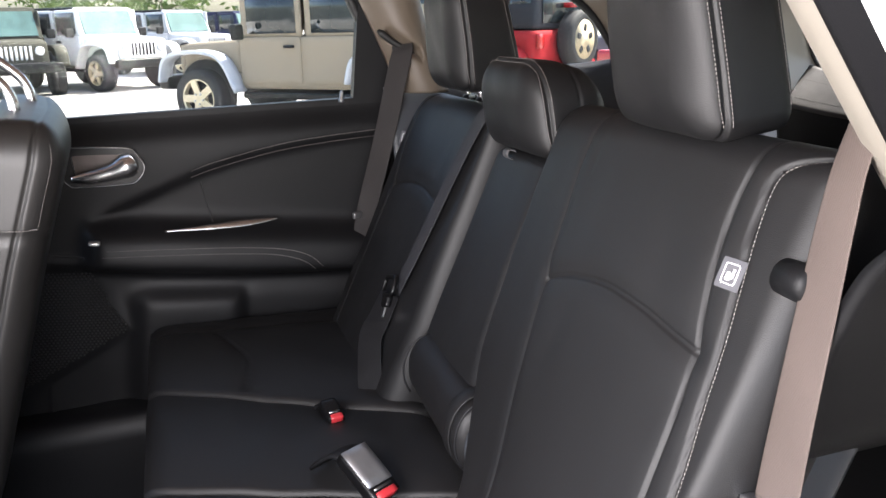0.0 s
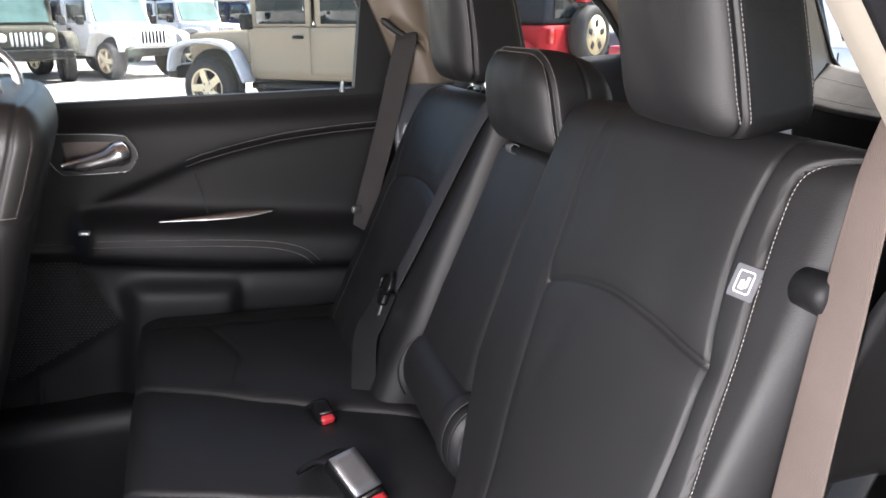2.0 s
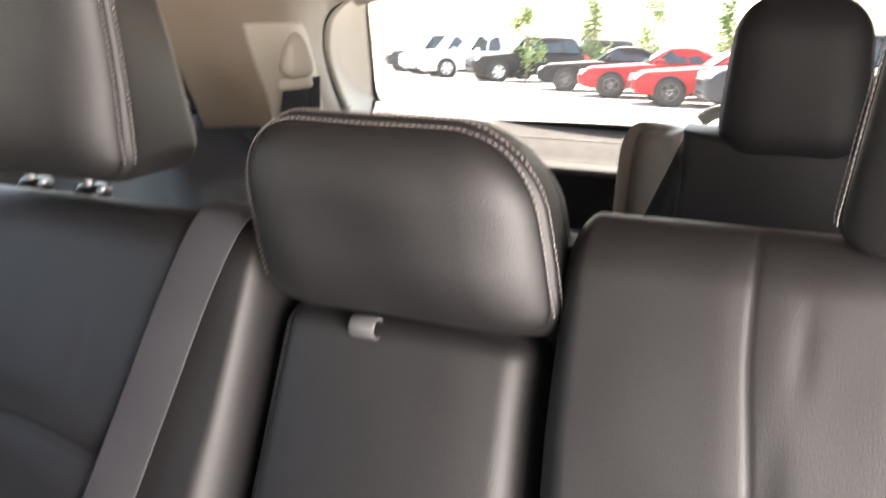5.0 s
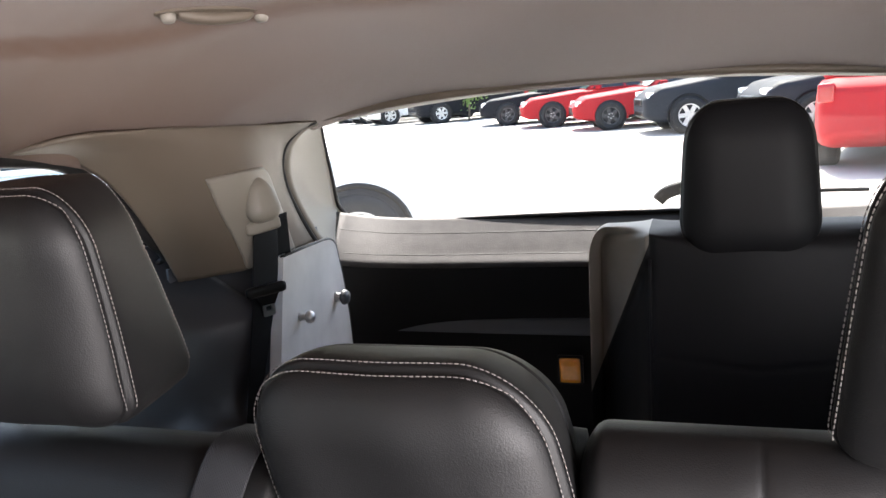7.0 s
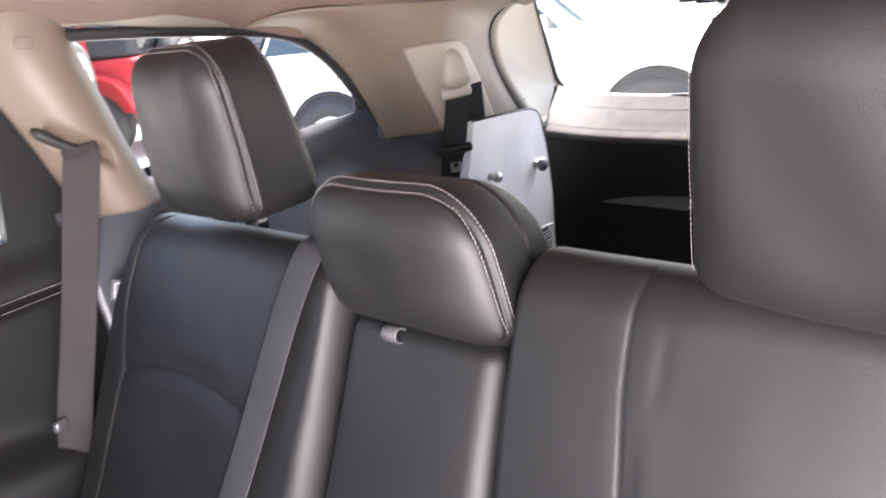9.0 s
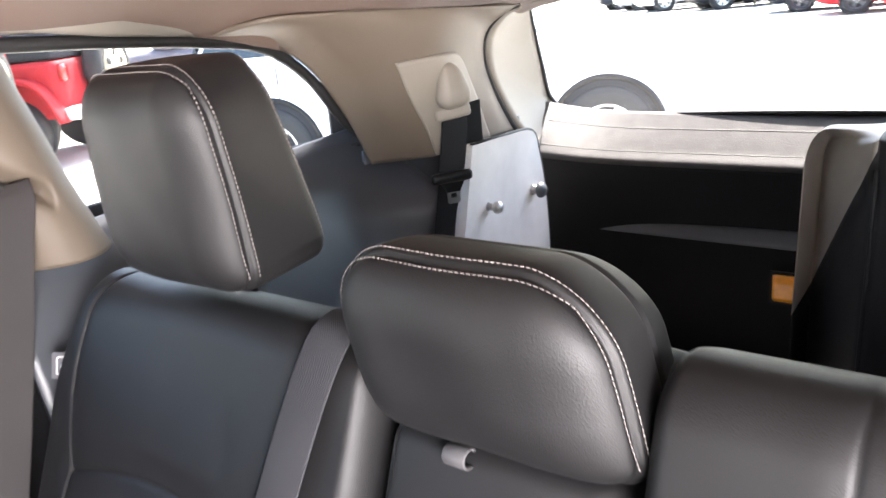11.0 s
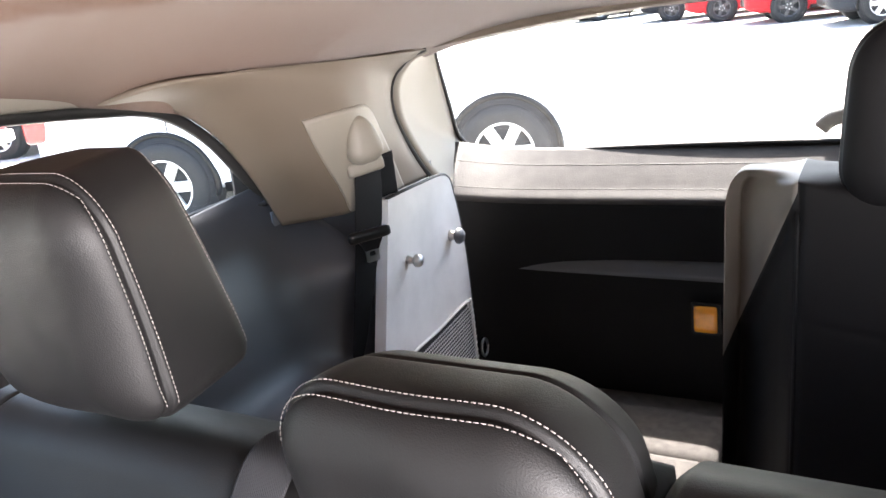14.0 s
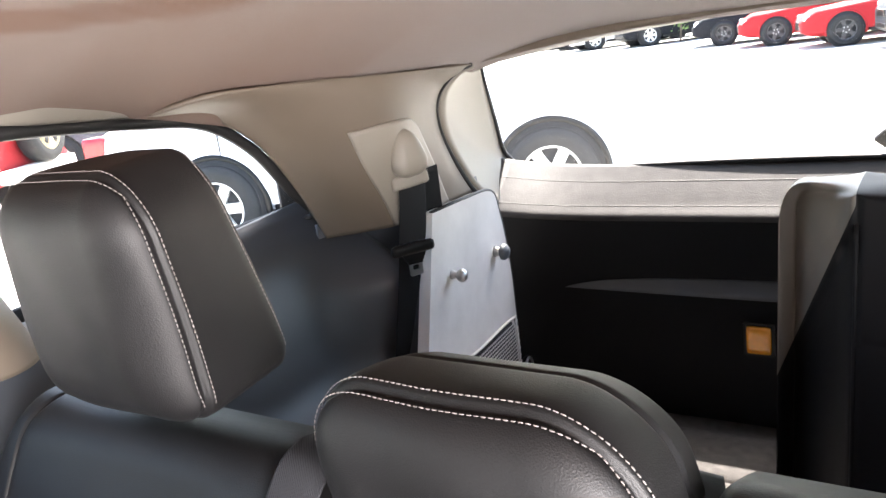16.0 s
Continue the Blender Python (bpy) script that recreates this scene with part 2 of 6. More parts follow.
def rounded(p, half, r):
    """Cube points to a box with half sizes and a rounding radius for each axis; also the outward way."""
    half, r = np.array(half, float), np.array(r, float)
    q = p * half
    inner = np.clip(q, -(half - r), half - r)
    d = (q - inner) / r
    n = d / np.maximum(np.linalg.norm(d, axis=1, keepdims=True), 1e-9)
    out = n / np.maximum(r, 1e-9)
    return inner + n * r, out / np.maximum(np.linalg.norm(out, axis=1, keepdims=True), 1e-9)


def pillow(name, half, r, res, shape, mat):
    """A rounded box whose points shape(points, outward) lays into the world."""
    c, faces = cube_points(res)
    p, n = rounded(c, half, r)
    return mesh_of(name, shape(p, n), faces, mat)


def gauss(d, w):
    return np.exp(-(d / w) ** 2)


def split_mesh(me, kinds, names):
    """The faces of a mesh as one mesh for each kind, with the smooth normals of the whole."""
    co = np.array([v.co[:] for v in me.vertices])
    nor = np.array([v.normal[:] for v in me.vertices])
    out = []
    for k, name in enumerate(names):
        faces = [tuple(p.vertices) for p, q in zip(me.polygons, kinds) if q == k]
        if not faces:
            continue
        used = sorted({i for f in faces for i in f})
        back = {v: i for i, v in enumerate(used)}
        m = mesh_of(name, co[used], [tuple(back[i] for i in f) for f in faces], me.materials[0])
        m.normals_split_custom_set_from_vertices(nor[used])
        out.append((name, m))
    return out


def chain_distance(x, y, pts):
    """Distance of points to an open chain of points in the plane."""
    best = np.full(x.shape, 9.0)
    for (ax_, ay), (bx, by) in zip(pts[:-1], pts[1:]):
        dx, dy = bx - ax_, by - ay
        t = np.clip(((x - ax_) * dx + (y - ay) * dy) / (dx * dx + dy * dy), 0, 1)
        best = np.minimum(best, np.hypot(x - ax_ - t * dx, y - ay - t * dy))
    return best


def smooth_chain(pts, n=24):
    """A smooth curve through a few points (Catmull-Rom)."""
    p = [np.array(a, float) for a in pts]
    p = [2 * p[0] - p[1]] + p + [2 * p[-1] - p[-2]]
    out = []
    for a, b, c, d in zip(p[:-3], p[1:-2], p[2:-1], p[3:]):
        for t in np.linspace(0, 1, n, endpoint=False):
            out.append(0.5 * (2 * b + (c - a) * t + (2 * a - 5 * b + 4 * c - d) * t * t + (3 * b - a - 3 * c + d) * t**3))
    out.append(p[-2])
    return np.array(out)


def resample(pts, step):
    pts = np.array(pts, float)
    seg = np.linalg.norm(np.diff(pts, axis=0), axis=1)
    s = np.concatenate([[0], np.cumsum(seg)])
    k = max(2, int(s[-1] / step) + 1)
    at = np.linspace(0, s[-1], k)
    return np.stack([np.interp(at, s, pts[:, a]) for a in range(pts.shape[1])], 1)


def stitches(name, pts, mat=THREAD, pitch=0.0042, length=0.0031, r=0.00032):
    """A row of short thread stitches along a line in space."""
    line = resample(pts, pitch)
    verts, faces = [], []
    for a, b in zip(line[:-1], line[1:]):
        w = b - a
        w = w / max(np.linalg.norm(w), 1e-9)
        mid = (a + b) / 2
        side = np.cross(w, (0.31, 0.52, 0.79))
        side = side / np.linalg.norm(side)
        up = np.cross(w, side)
        base = len(verts)
        for along, rad in ((-0.5, 0.5), (-0.3, 1.0), (0.3, 1.0), (0.5, 0.5)):
            for k in range(4):
                ang = math.pi / 2 * k
                verts.append(mid + w * length * along + (side * math.cos(ang) + up * math.sin(ang)) * r * rad)
        for j in range(3):
            for k in range(4):
                i0, i1 = base + 4 * j + k, base + 4 * j + (k + 1) % 4
                faces.append((i0, i1, i1 + 4, i0 + 4))
        faces.append((base + 3, base + 2, base + 1, base))
        faces.append((base + 12, base + 13, base + 14, base + 15))
    return mesh_of(name, verts, faces, mat)


def ribbon(name, pts, normals, width, thick, mat):
    """Webbing: a band along pts whose face looks along normals."""
    pts, normals = np.array(pts, float), np.array(normals, float)
    tan = np.gradient(pts, axis=0)
    tan /= np.linalg.norm(tan, axis=1, keepdims=True)
    side = np.cross(tan, normals)
    side /= np.linalg.norm(side, axis=1, keepdims=True)
    nrm = np.cross(side, tan)
    prof = [(-0.5, 0.25), (-0.46, 0.5), (0.46, 0.5), (0.5, 0.25), (0.5, -0.25), (0.46, -0.5), (-0.46, -0.5), (-0.5, -0.25)]
    verts, uvs, run = [], [], 0.0
    w = width if hasattr(width, "__len__") else [width] * len(pts)
    for i in range(len(pts)):
        if i:
            run += float(np.linalg.norm(pts[i] - pts[i - 1]))
        for a, b in prof:
            verts.append(pts[i] + side[i] * a * w[i] + nrm[i] * b * thick)
            uvs.append((a * w[i], run))
    faces = grid_faces(8, len(pts), True)
    faces += [tuple(range(7, -1, -1)), tuple(range(8 * (len(pts) - 1), 8 * len(pts)))]
    return mesh_of(name, verts, faces, mat, uvs=uvs)


def tube(name, pts, r, mat, k=10):
    pts = np.array(pts, float)
    tan = np.gradient(pts, axis=0)
    tan /= np.linalg.norm(tan, axis=1, keepdims=True)
    up = np.array((0.13, 0.21, 0.97))
    rr = r if hasattr(r, "__len__") else [r] * len(pts)
    verts = []
    for p, t, rad in zip(pts, tan, rr):
        a = np.cross(t, up)
        a /= np.linalg.norm(a)
        b = np.cross(t, a)
        for i in range(k):
            verts.append(p + (a * math.cos(2 * math.pi * i / k) + b * math.sin(2 * math.pi * i / k)) * rad)
    faces = grid_faces(k, len(pts), True)
    faces += [tuple(range(k - 1, -1, -1)), tuple(range(k * (len(pts) - 1), k * len(pts)))]
    return mesh_of(name, verts, faces, mat)


def box(name, size, r, mat, place, res=(6, 6, 6), bend=None):
    """A softly edged block at a pose."""
    m = np.array(place)

    def lay(p, n):
        if bend is not None:
            p = bend(p)
        return p @ m[:3, :3].T + m[:3, 3]

    half = np.array(size) / 2
    rr = np.minimum(np.array([r] * 3), half * 0.98)
    return pillow(name, half, rr, res, lay, mat)


def sheet(name, fn, nu, nv, thick, mat, flip=False):
    """A shell: fn(u, v) gives points in space for u, v in 0..1; thickened away from its face."""
    u, v = np.meshgrid(np.linspace(0, 1, nu), np.linspace(0, 1, nv))
    p = np.array(fn(u.ravel(), v.ravel())).T.reshape(nv, nu, 3)
    du, dv = np.gradient(p, axis=1), np.gradient(p, axis=0)
    n = np.cross(du, dv)
    n /= np.maximum(np.linalg.norm(n, axis=2, keepdims=True), 1e-9)
    if flip:
        n = -n
    a, b = p.reshape(-1, 3), (p - n * thick).reshape(-1, 3)
    f = grid_faces(nu, nv)
    if flip:
        f = [q[::-1] for q in f]
    k = nu * nv
    faces = f + [tuple(x + k for x in q[::-1]) for q in f]
    rim = list(range(nu)) + [j * nu + nu - 1 for j in range(1, nv)] + [(nv - 1) * nu + i for i in range(nu - 2, -1, -1)] + [j * nu for j in range(nv - 2, 0, -1)]
    for i, j in zip(rim, rim[1:] + rim[:1]):
        faces.append((i, i + k, j + k, j) if not flip else (j, j + k, i + k, i))
    return mesh_of(name, np.concatenate([a, b]), faces, mat)


def plate(name, outline, thick, mat, place, hole=None, smooth=False):
    """A flat plate of an outline (x, y), with a hole where given, thickened along local -z."""
    m = Matrix(place)
    bm = bmesh.new()
    loops = []
    for loop in (outline, hole) if hole is not None else (outline,):
        vs = [bm.verts.new((x, y, 0)) for x, y in loop]
        loops.append(vs)
        for a, b in zip(vs, vs[1:] + vs[:1]):
            bm.edges.new((a, b))
    bmesh.ops.triangle_fill(bm, use_beauty=True, use_dissolve=False, edges=bm.edges[:], normal=(0, 0, 1))
    geo = bmesh.ops.extrude_face_region(bm, geom=bm.faces[:])
    for v in [g for g in geo["geom"] if isinstance(g, bmesh.types.BMVert)]:
        v.co.z -= thick
    bmesh.ops.recalc_face_normals(bm, faces=bm.faces)
    bmesh.ops.transform(bm, matrix=m, verts=bm.verts)
    me = bpy.data.meshes.new(name)
    bm.to_mesh(me)
    bm.free()
    if smooth:
        me.shade_smooth()
    me.materials.append(mat)
    return me


def round_rect(w, h, r, k=6, cx=0.0, cy=0.0):
    out = []
    for sx, sy, a0 in ((1, 1, 0), (-1, 1, 90), (-1, -1, 180), (1, -1, 270)):
        for i in range(k + 1):
            a = radians(a0 + 90 * i / k)
            out.append((cx + sx * (w / 2 - r) + r * math.cos(a), cy + sy * (h / 2 - r) + r * math.sin(a)))
    return out


def lathe(name, prof, k, mat, place, caps=True):
    """Turned about the local z axis: prof of (radius, z)."""
    m = np.array(place)
    verts = []
    for r, z in prof:
        for i in range(k):
            a = 2 * math.pi * i / k
            verts.append(m[:3, :3] @ np.array((r * math.cos(a), r * math.sin(a), z)) + m[:3, 3])
    faces = grid_faces(k, len(prof), True)
    if caps:
        faces += [tuple(range(k - 1, -1, -1)), tuple(range(k * (len(prof) - 1), k * len(prof)))]
    return mesh_of(name, verts, faces, mat)


def frame_at(origin, x_way, y_way):
    """A pose from an origin and two ways in its plane."""
    x = Vector(x_way).normalized()
    z = x.cross(Vector(y_way)).normalized()
    y = z.cross(x)
    return Matrix(((x.x, y.x, z.x, origin[0]), (x.y, y.y, z.y, origin[1]), (x.z, y.z, z.z, origin[2]), (0, 0, 0, 1)))

# ---- the car's shell ----
def soft(a, w):
    return 1 / (1 + np.exp(-np.clip(a / w, -40, 40)))


def head_z(x, y):
    """Underside of the headliner."""
    zc = np.interp(y, [-2.2, -1.2, 0.25, 0.40, 0.93, 0.99], [1.50, 1.60, 1.575, 1.556, 1.449, 1.436])
    ze = np.interp(y, [-2.2, -1.2, 0.0, 0.2, 0.35, 0.45, 0.60, 0.76, 0.93, 0.99], [1.44, 1.46, 1.455, 1.446, 1.415, 1.39, 1.352, 1.355, 1.369, 1.365])
    k = np.clip((np.abs(x) - 0.22) / 0.44, 0, 1) ** 2.0
    brim = np.interp(np.abs(x), [0, 0.15, 0.30, 0.383, 0.424, 0.461, 0.484, 0.50, 0.53], [0.40, 0.392, 0.372, 0.342, 0.312, 0.265, 0.176, 0.05, -0.6])
    return zc + (ze - zc) * k + 0.009 * soft(brim - y, 0.007) - 0.003


def liner(u, v):
    x = (u * 2 - 1) * 0.665
    y = -2.0 + 2.96 * v
    return x, y, head_z(x, y)


headliner = put("ceiling", sheet("headliner", liner, 120, 240, 0.02, LINER, flip=True))
tagged(headliner, "beige cloth headliner curving down to the rear window", "ceiling", kind="structure")
grab_at = Vector((-0.330, 0.340, float(head_z(np.array([-0.330]), np.array([0.340]))[0]) - 0.003))
slope_x = float((head_z(np.array([-0.32]), np.array([0.32])) - head_z(np.array([-0.34]), np.array([0.32])))[0]) / 0.02
slope_y = float((head_z(np.array([-0.33]), np.array([0.33])) - head_z(np.array([-0.33]), np.array([0.31])))[0]) / 0.02
grab_m = frame_at(tuple(grab_at), (0.60, 0.80, 0.60 * slope_x + 0.80 * slope_y), (0.80, -0.60, 0.80 * slope_x - 0.60 * slope_y))
grab = thing("grab_handle", "folded beige grab handle set in the headliner", "grab handle", tuple(grab_at))
put("recess", plate("recess", [(0.066 * math.cos(a), 0.019 * math.sin(a)) for a in np.linspace(0, 2 * math.pi, 36, endpoint=False)], 0.003, TAN, grab_m), grab, "shallow beige recess")
put("bar", box("bar", (0.086, 0.017, 0.012), 0.005, TAN, grab_m @ Matrix.Translation((0, 0, 0.004)), (10, 5, 4), lambda p: np.stack([p[:, 0], p[:, 1], p[:, 2] - 3.0 * p[:, 0] ** 2], 1)), grab)
for dx in (-0.052, 0.052):
    put("end_cap", lathe("end_cap", [(0.0005, 0.008), (0.006, 0.0075), (0.008, 0.004), (0.0085, -0.001)], 16, TAN_PALE, grab_m @ Matrix.Translation((dx, 0, 0))), grab, "pale screw cover")
roof = put("roof", sheet("roof", lambda u, v: ((u * 2 - 1) * 0.78, -2.2 + 3.3 * v, head_z((u * 2 - 1) * 0.66, -2.2 + 3.18 * v) + 0.035), 12, 20, 0.01, BLACK_PAINT))
tagged(roof, "dark painted steel roof over the cabin", "roof", kind="structure")

floor = put("floor", box("floor", (1.6, 3.4, 0.10), 0.01, CARPET, pose(0, -0.6, 0.25)))
tagged(floor, "dark carpeted cabin floor", "floor", kind="structure")
cargo = put("cargo_floor", box("cargo_floor", (1.3, 0.80, 0.05), 0.012, CARPET, pose(0, 0.66, 0.695)))
tagged(cargo, "dark carpeted cargo floor behind the seats", "floor", kind="structure")

# rear passenger door: sill, panel, armrest, bin
def sill_z(y):
    return 1.079 + (y + 0.70) * 0.125


def stripe_z(y):
    """Lower edge of the upper trim: rises in a bow to the rear."""
    return np.interp(y, [-0.95, -0.66, -0.56, -0.452, -0.36, -0.27, -0.15, -0.03, 0.05], [0.86, 0.87, 0.915, 0.970, 1.008, 1.034, 1.062, 1.082, 1.09])


def door_x(y, z):
    x = np.full(y.shape, -0.722)
    x = x - 0.012 * (1 - soft(z - stripe_z(y), 0.006)) * soft(y + 0.655, 0.02)          # insert set back
    x = x - 0.030 * soft(z - (sill_z(y) - 0.035), 0.014)                              # sill rolls out
    arm = soft(z - (0.766 + 0.01 * np.sin(y * 5)), 0.006) * soft(0.862 - z, 0.010) * soft(y + 0.655, 0.010) * soft(0.03 - y, 0.03)
    x = x + 0.062 * arm * (0.75 + 0.25 * soft(0.84 - z, 0.02))
    low = soft(0.766 - z, 0.006)
    x = x - 0.012 * low
    binx = soft(z - 0.40, 0.015) * soft(0.705 - z, 0.010) * soft(y + 0.565, 0.012) * soft(-0.335 - y, 0.008)
    x = x + 0.034 * binx
    sweep = soft(z - (0.56 + 0.35 * (y + 0.33)), 0.015) * soft(y + 0.325, 0.008) * soft(0.72 - z, 0.01)
    x = x + 0.012 * sweep
    spk = soft(y + 0.80, 0.006) * soft((-0.665 + (0.793 - z) * 0.55) - y, 0.006) * soft(0.793 - z, 0.004) * soft(z - (0.485 + (y + 0.79) * 0.62), 0.006)
    x = x + 0.006 * spk
    rim = gauss(np.hypot((y + 0.74), 0 * z), 0.006) * soft(0.48 - z, 0.02) * soft(z - 0.40, 0.02)
    return x + 0.006 * rim


door = thing("rear_door", "black passenger rear door with stitched trim and chrome pull", "car door", (-0.74, -0.5, 0.3))
put("door_panel", sheet("door_panel", lambda u, v: (door_x(-0.98 + 1.0 * u, 0.33 + v * (sill_z(-0.98 + u) - 0.33)), -0.98 + 1.0 * u, 0.33 + v * (sill_z(-0.98 + u) - 0.33)), 230, 210, 0.03, DOOR), door)


def door_curve(pts, out=0.0012):
    c = smooth_chain(pts, 16)
    return np.stack([door_x(c[:, 0], c[:, 1]) + out, c[:, 0], c[:, 1]], 1)


STRIPE = [(-0.452, 0.976), (-0.40, 0.998), (-0.27, 1.040), (-0.15, 1.066), (-0.02, 1.088)]
put("stitching", stitches("stitching", door_curve([(y, z + 0.008) for y, z in STRIPE], 0.003), pitch=0.0062, length=0.0046, r=0.0007), door, "pale double stitching")
put("stitching", stitches("stitching", door_curve([(y, z - 0.006) for y, z in STRIPE], 0.005), pitch=0.0062, length=0.0046, r=0.0007), door)
ARM = [(-0.62, 0.818), (-0.50, 0.822), (-0.36, 0.825), (-0.26, 0.822), (-0.20, 0.808), (-0.165, 0.782)]
put("stitching", stitches("stitching", door_curve(ARM), pitch=0.0062, length=0.0046, r=0.0006), door)
put("stitching", stitches("stitching", door_curve([(y - 0.01, z - 0.013) for y, z in ARM]), pitch=0.0062, length=0.0046, r=0.0006), door)
put("seam", tube("seam", door_curve([(-0.432, 0.960), (-0.42, 0.92), (-0.405, 0.872)], 0.0), 0.0016, RUBBER, 6), door)
put("seam", tube("seam", door_curve([(-0.80, 0.797), (-0.72, 0.797), (-0.665, 0.795)], 0.0), 0.002, RUBBER, 6), door)
# chrome blade above the armrest
blade = smooth_chain([(-0.505, 0.859), (-0.42, 0.866), (-0.34, 0.874), (-0.268, 0.883)], 10)
k = len(blade)
put("chrome_trim", ribbon("chrome_trim", np.stack([np.full(k, -0.6705) - 0.03 * np.linspace(0, 1, k), blade[:, 0], blade[:, 1] + 0.004], 1), np.tile((0.75, 0, 0.66), (k, 1)), 0.004 + 0.013 * np.sin(np.linspace(0.05, 1, k) ** 1.6 * math.pi), 0.003, CHROME), door, "narrow chrome trim blade")
put("armrest_tip", box("armrest_tip", (0.02, 0.022, 0.008), 0.003, SILVER, pose(-0.668, -0.642, 0.838)), door)
# inside pull
def closed(pts, k=6):
    c = smooth_chain(list(pts) + [pts[0]], k)
    return [tuple(q) for q in c[:-1]]


bez = closed([(-0.086, 0.030), (-0.072, 0.037), (0.048, 0.041), (0.072, 0.030), (0.087, 0.0), (0.072, -0.028), (0.048, -0.035), (-0.034, -0.042), (-0.058, -0.038), (-0.082, -0.004)])
cup = closed([(-0.062, 0.020), (-0.048, 0.025), (0.038, 0.029), (0.065, 0.021), (0.078, 0.001), (0.065, -0.021), (0.034, -0.026), (-0.038, -0.033), (-0.055, -0.019)])
cup = [(x * 0.90 + 0.004, y * 0.84 + 0.002) for x, y in cup]
pull_at = frame_at((-0.706, -0.632, 0.990), (0, 1, 0.02), (0, 0, 1))
put("handle_bezel", plate("handle_bezel", bez, 0.014, BLACK, pull_at, hole=cup), door, "gloss black handle bezel")
put("handle_cup", plate("handle_cup", cup, 0.004, HANDLE_CUP, pull_at @ Matrix.Translation((0, 0, -0.016))), door, "dark brown handle cup")
put("bezel_rim", tube("bezel_rim", [tuple(pull_at @ Vector((x, y, 0.001))) for x, y in bez + bez[:1]], 0.0006, STEEL, 6), door, "thin bright rim line")
lever = [tuple(pull_at @ Vector(q)) for q in smooth_chain([(-0.052, -0.024, 0.008), (-0.010, -0.018, 0.012), (0.030, -0.006, 0.012), (0.052, 0.004, 0.008), (0.066, 0.008, 0.0)], 8)]
put("door_handle", tube("door_handle", lever, np.interp(np.linspace(0, 1, len(lever)), [0, 0.15, 0.45, 0.72, 0.9, 1], [0.007, 0.013, 0.017, 0.025, 0.024, 0.012]), CHROME, 18), door, "polished chrome pull lever")
# speaker grille: small studs in rows
verts, faces = [], []
for i in range(33):
    for j in range(50):
        y, z = -0.797 + 0.0080 * i + 0.0040 * (j % 2), 0.49 + 0.0062 * j
        if z > 0.783 or y > -0.672 + (0.793 - z) * 0.55 or z < 0.497 + (y + 0.79) * 0.62:
            continue
        b, xs = len(verts), -0.7265
        for a in range(6):
            verts.append((xs, y + 0.0031 * math.cos(a * 1.047), z + 0.0026 * math.sin(a * 1.047)))
        verts.append((xs + 0.0024, y, z))
        faces += [(b + a, b + (a + 1) % 6, b + 6) for a in range(6)]
grille = put("speaker_grille", mesh_of("speaker_grille", verts, faces, RUBBER, smooth=False), door, "fine black speaker mesh")
# upper frame of the door and its glass
frame_out = [(-1.02, sill_z(-1.02) - 0.01), (0.015, sill_z(0.015) - 0.01), (0.0, 1.24), (-0.045, 1.36), (-0.10, 1.468), (-1.02, 1.50)]
frame_in = [(-0.96, sill_z(-0.96) + 0.002), (-0.100, sill_z(-0.10) + 0.004), (-0.100, 1.25), (-0.100, 1.36), (-0.135, 1.43), (-0.96, 1.455)]
put("window_frame", plate("window_frame", frame_out, 0.03, DOOR, frame_at((-0.745, 0, 0), (0, 1, 0), (0, 0, 1)), hole=frame_in), door)
pane = put("pane", plate("pane", [(-0.97, sill_z(-0.97) - 0.01), (-0.09, sill_z(-0.09) - 0.01), (-0.09, 1.44), (-0.97, 1.46)], 0.004, GLASS, frame_at((-0.752, 0, 0), (0, 1, 0), (0, 0, 1))), door)
pane.visible_shadow = False
put("lock_knob", lathe("lock_knob", [(0.001, 0), (0.006, 0.0), (0.0065, 0.004), (0.004, 0.008), (0.004, 0.022), (0.003, 0.026), (0.0005, 0.0265)], 14, STEEL, pose(-0.742, -0.128, 1.147)), door, "steel lock button")
put("outer_skin", sheet("outer_skin", lambda u, v: (-0.87 + 0.05 * (v - 0.4) ** 2, -0.99 + 1.04 * u, 0.30 + (sill_z(-0.99 + 1.04 * u) - 0.35) * v), 6, 10, 0.01, BLACK_PAINT), door)

door.matrix_basis = pose(0.046, 0.012, 1.108) @ pose(0, 0, 0, -6.2) @ pose(0, 0, -1.1) @ door.matrix_basis

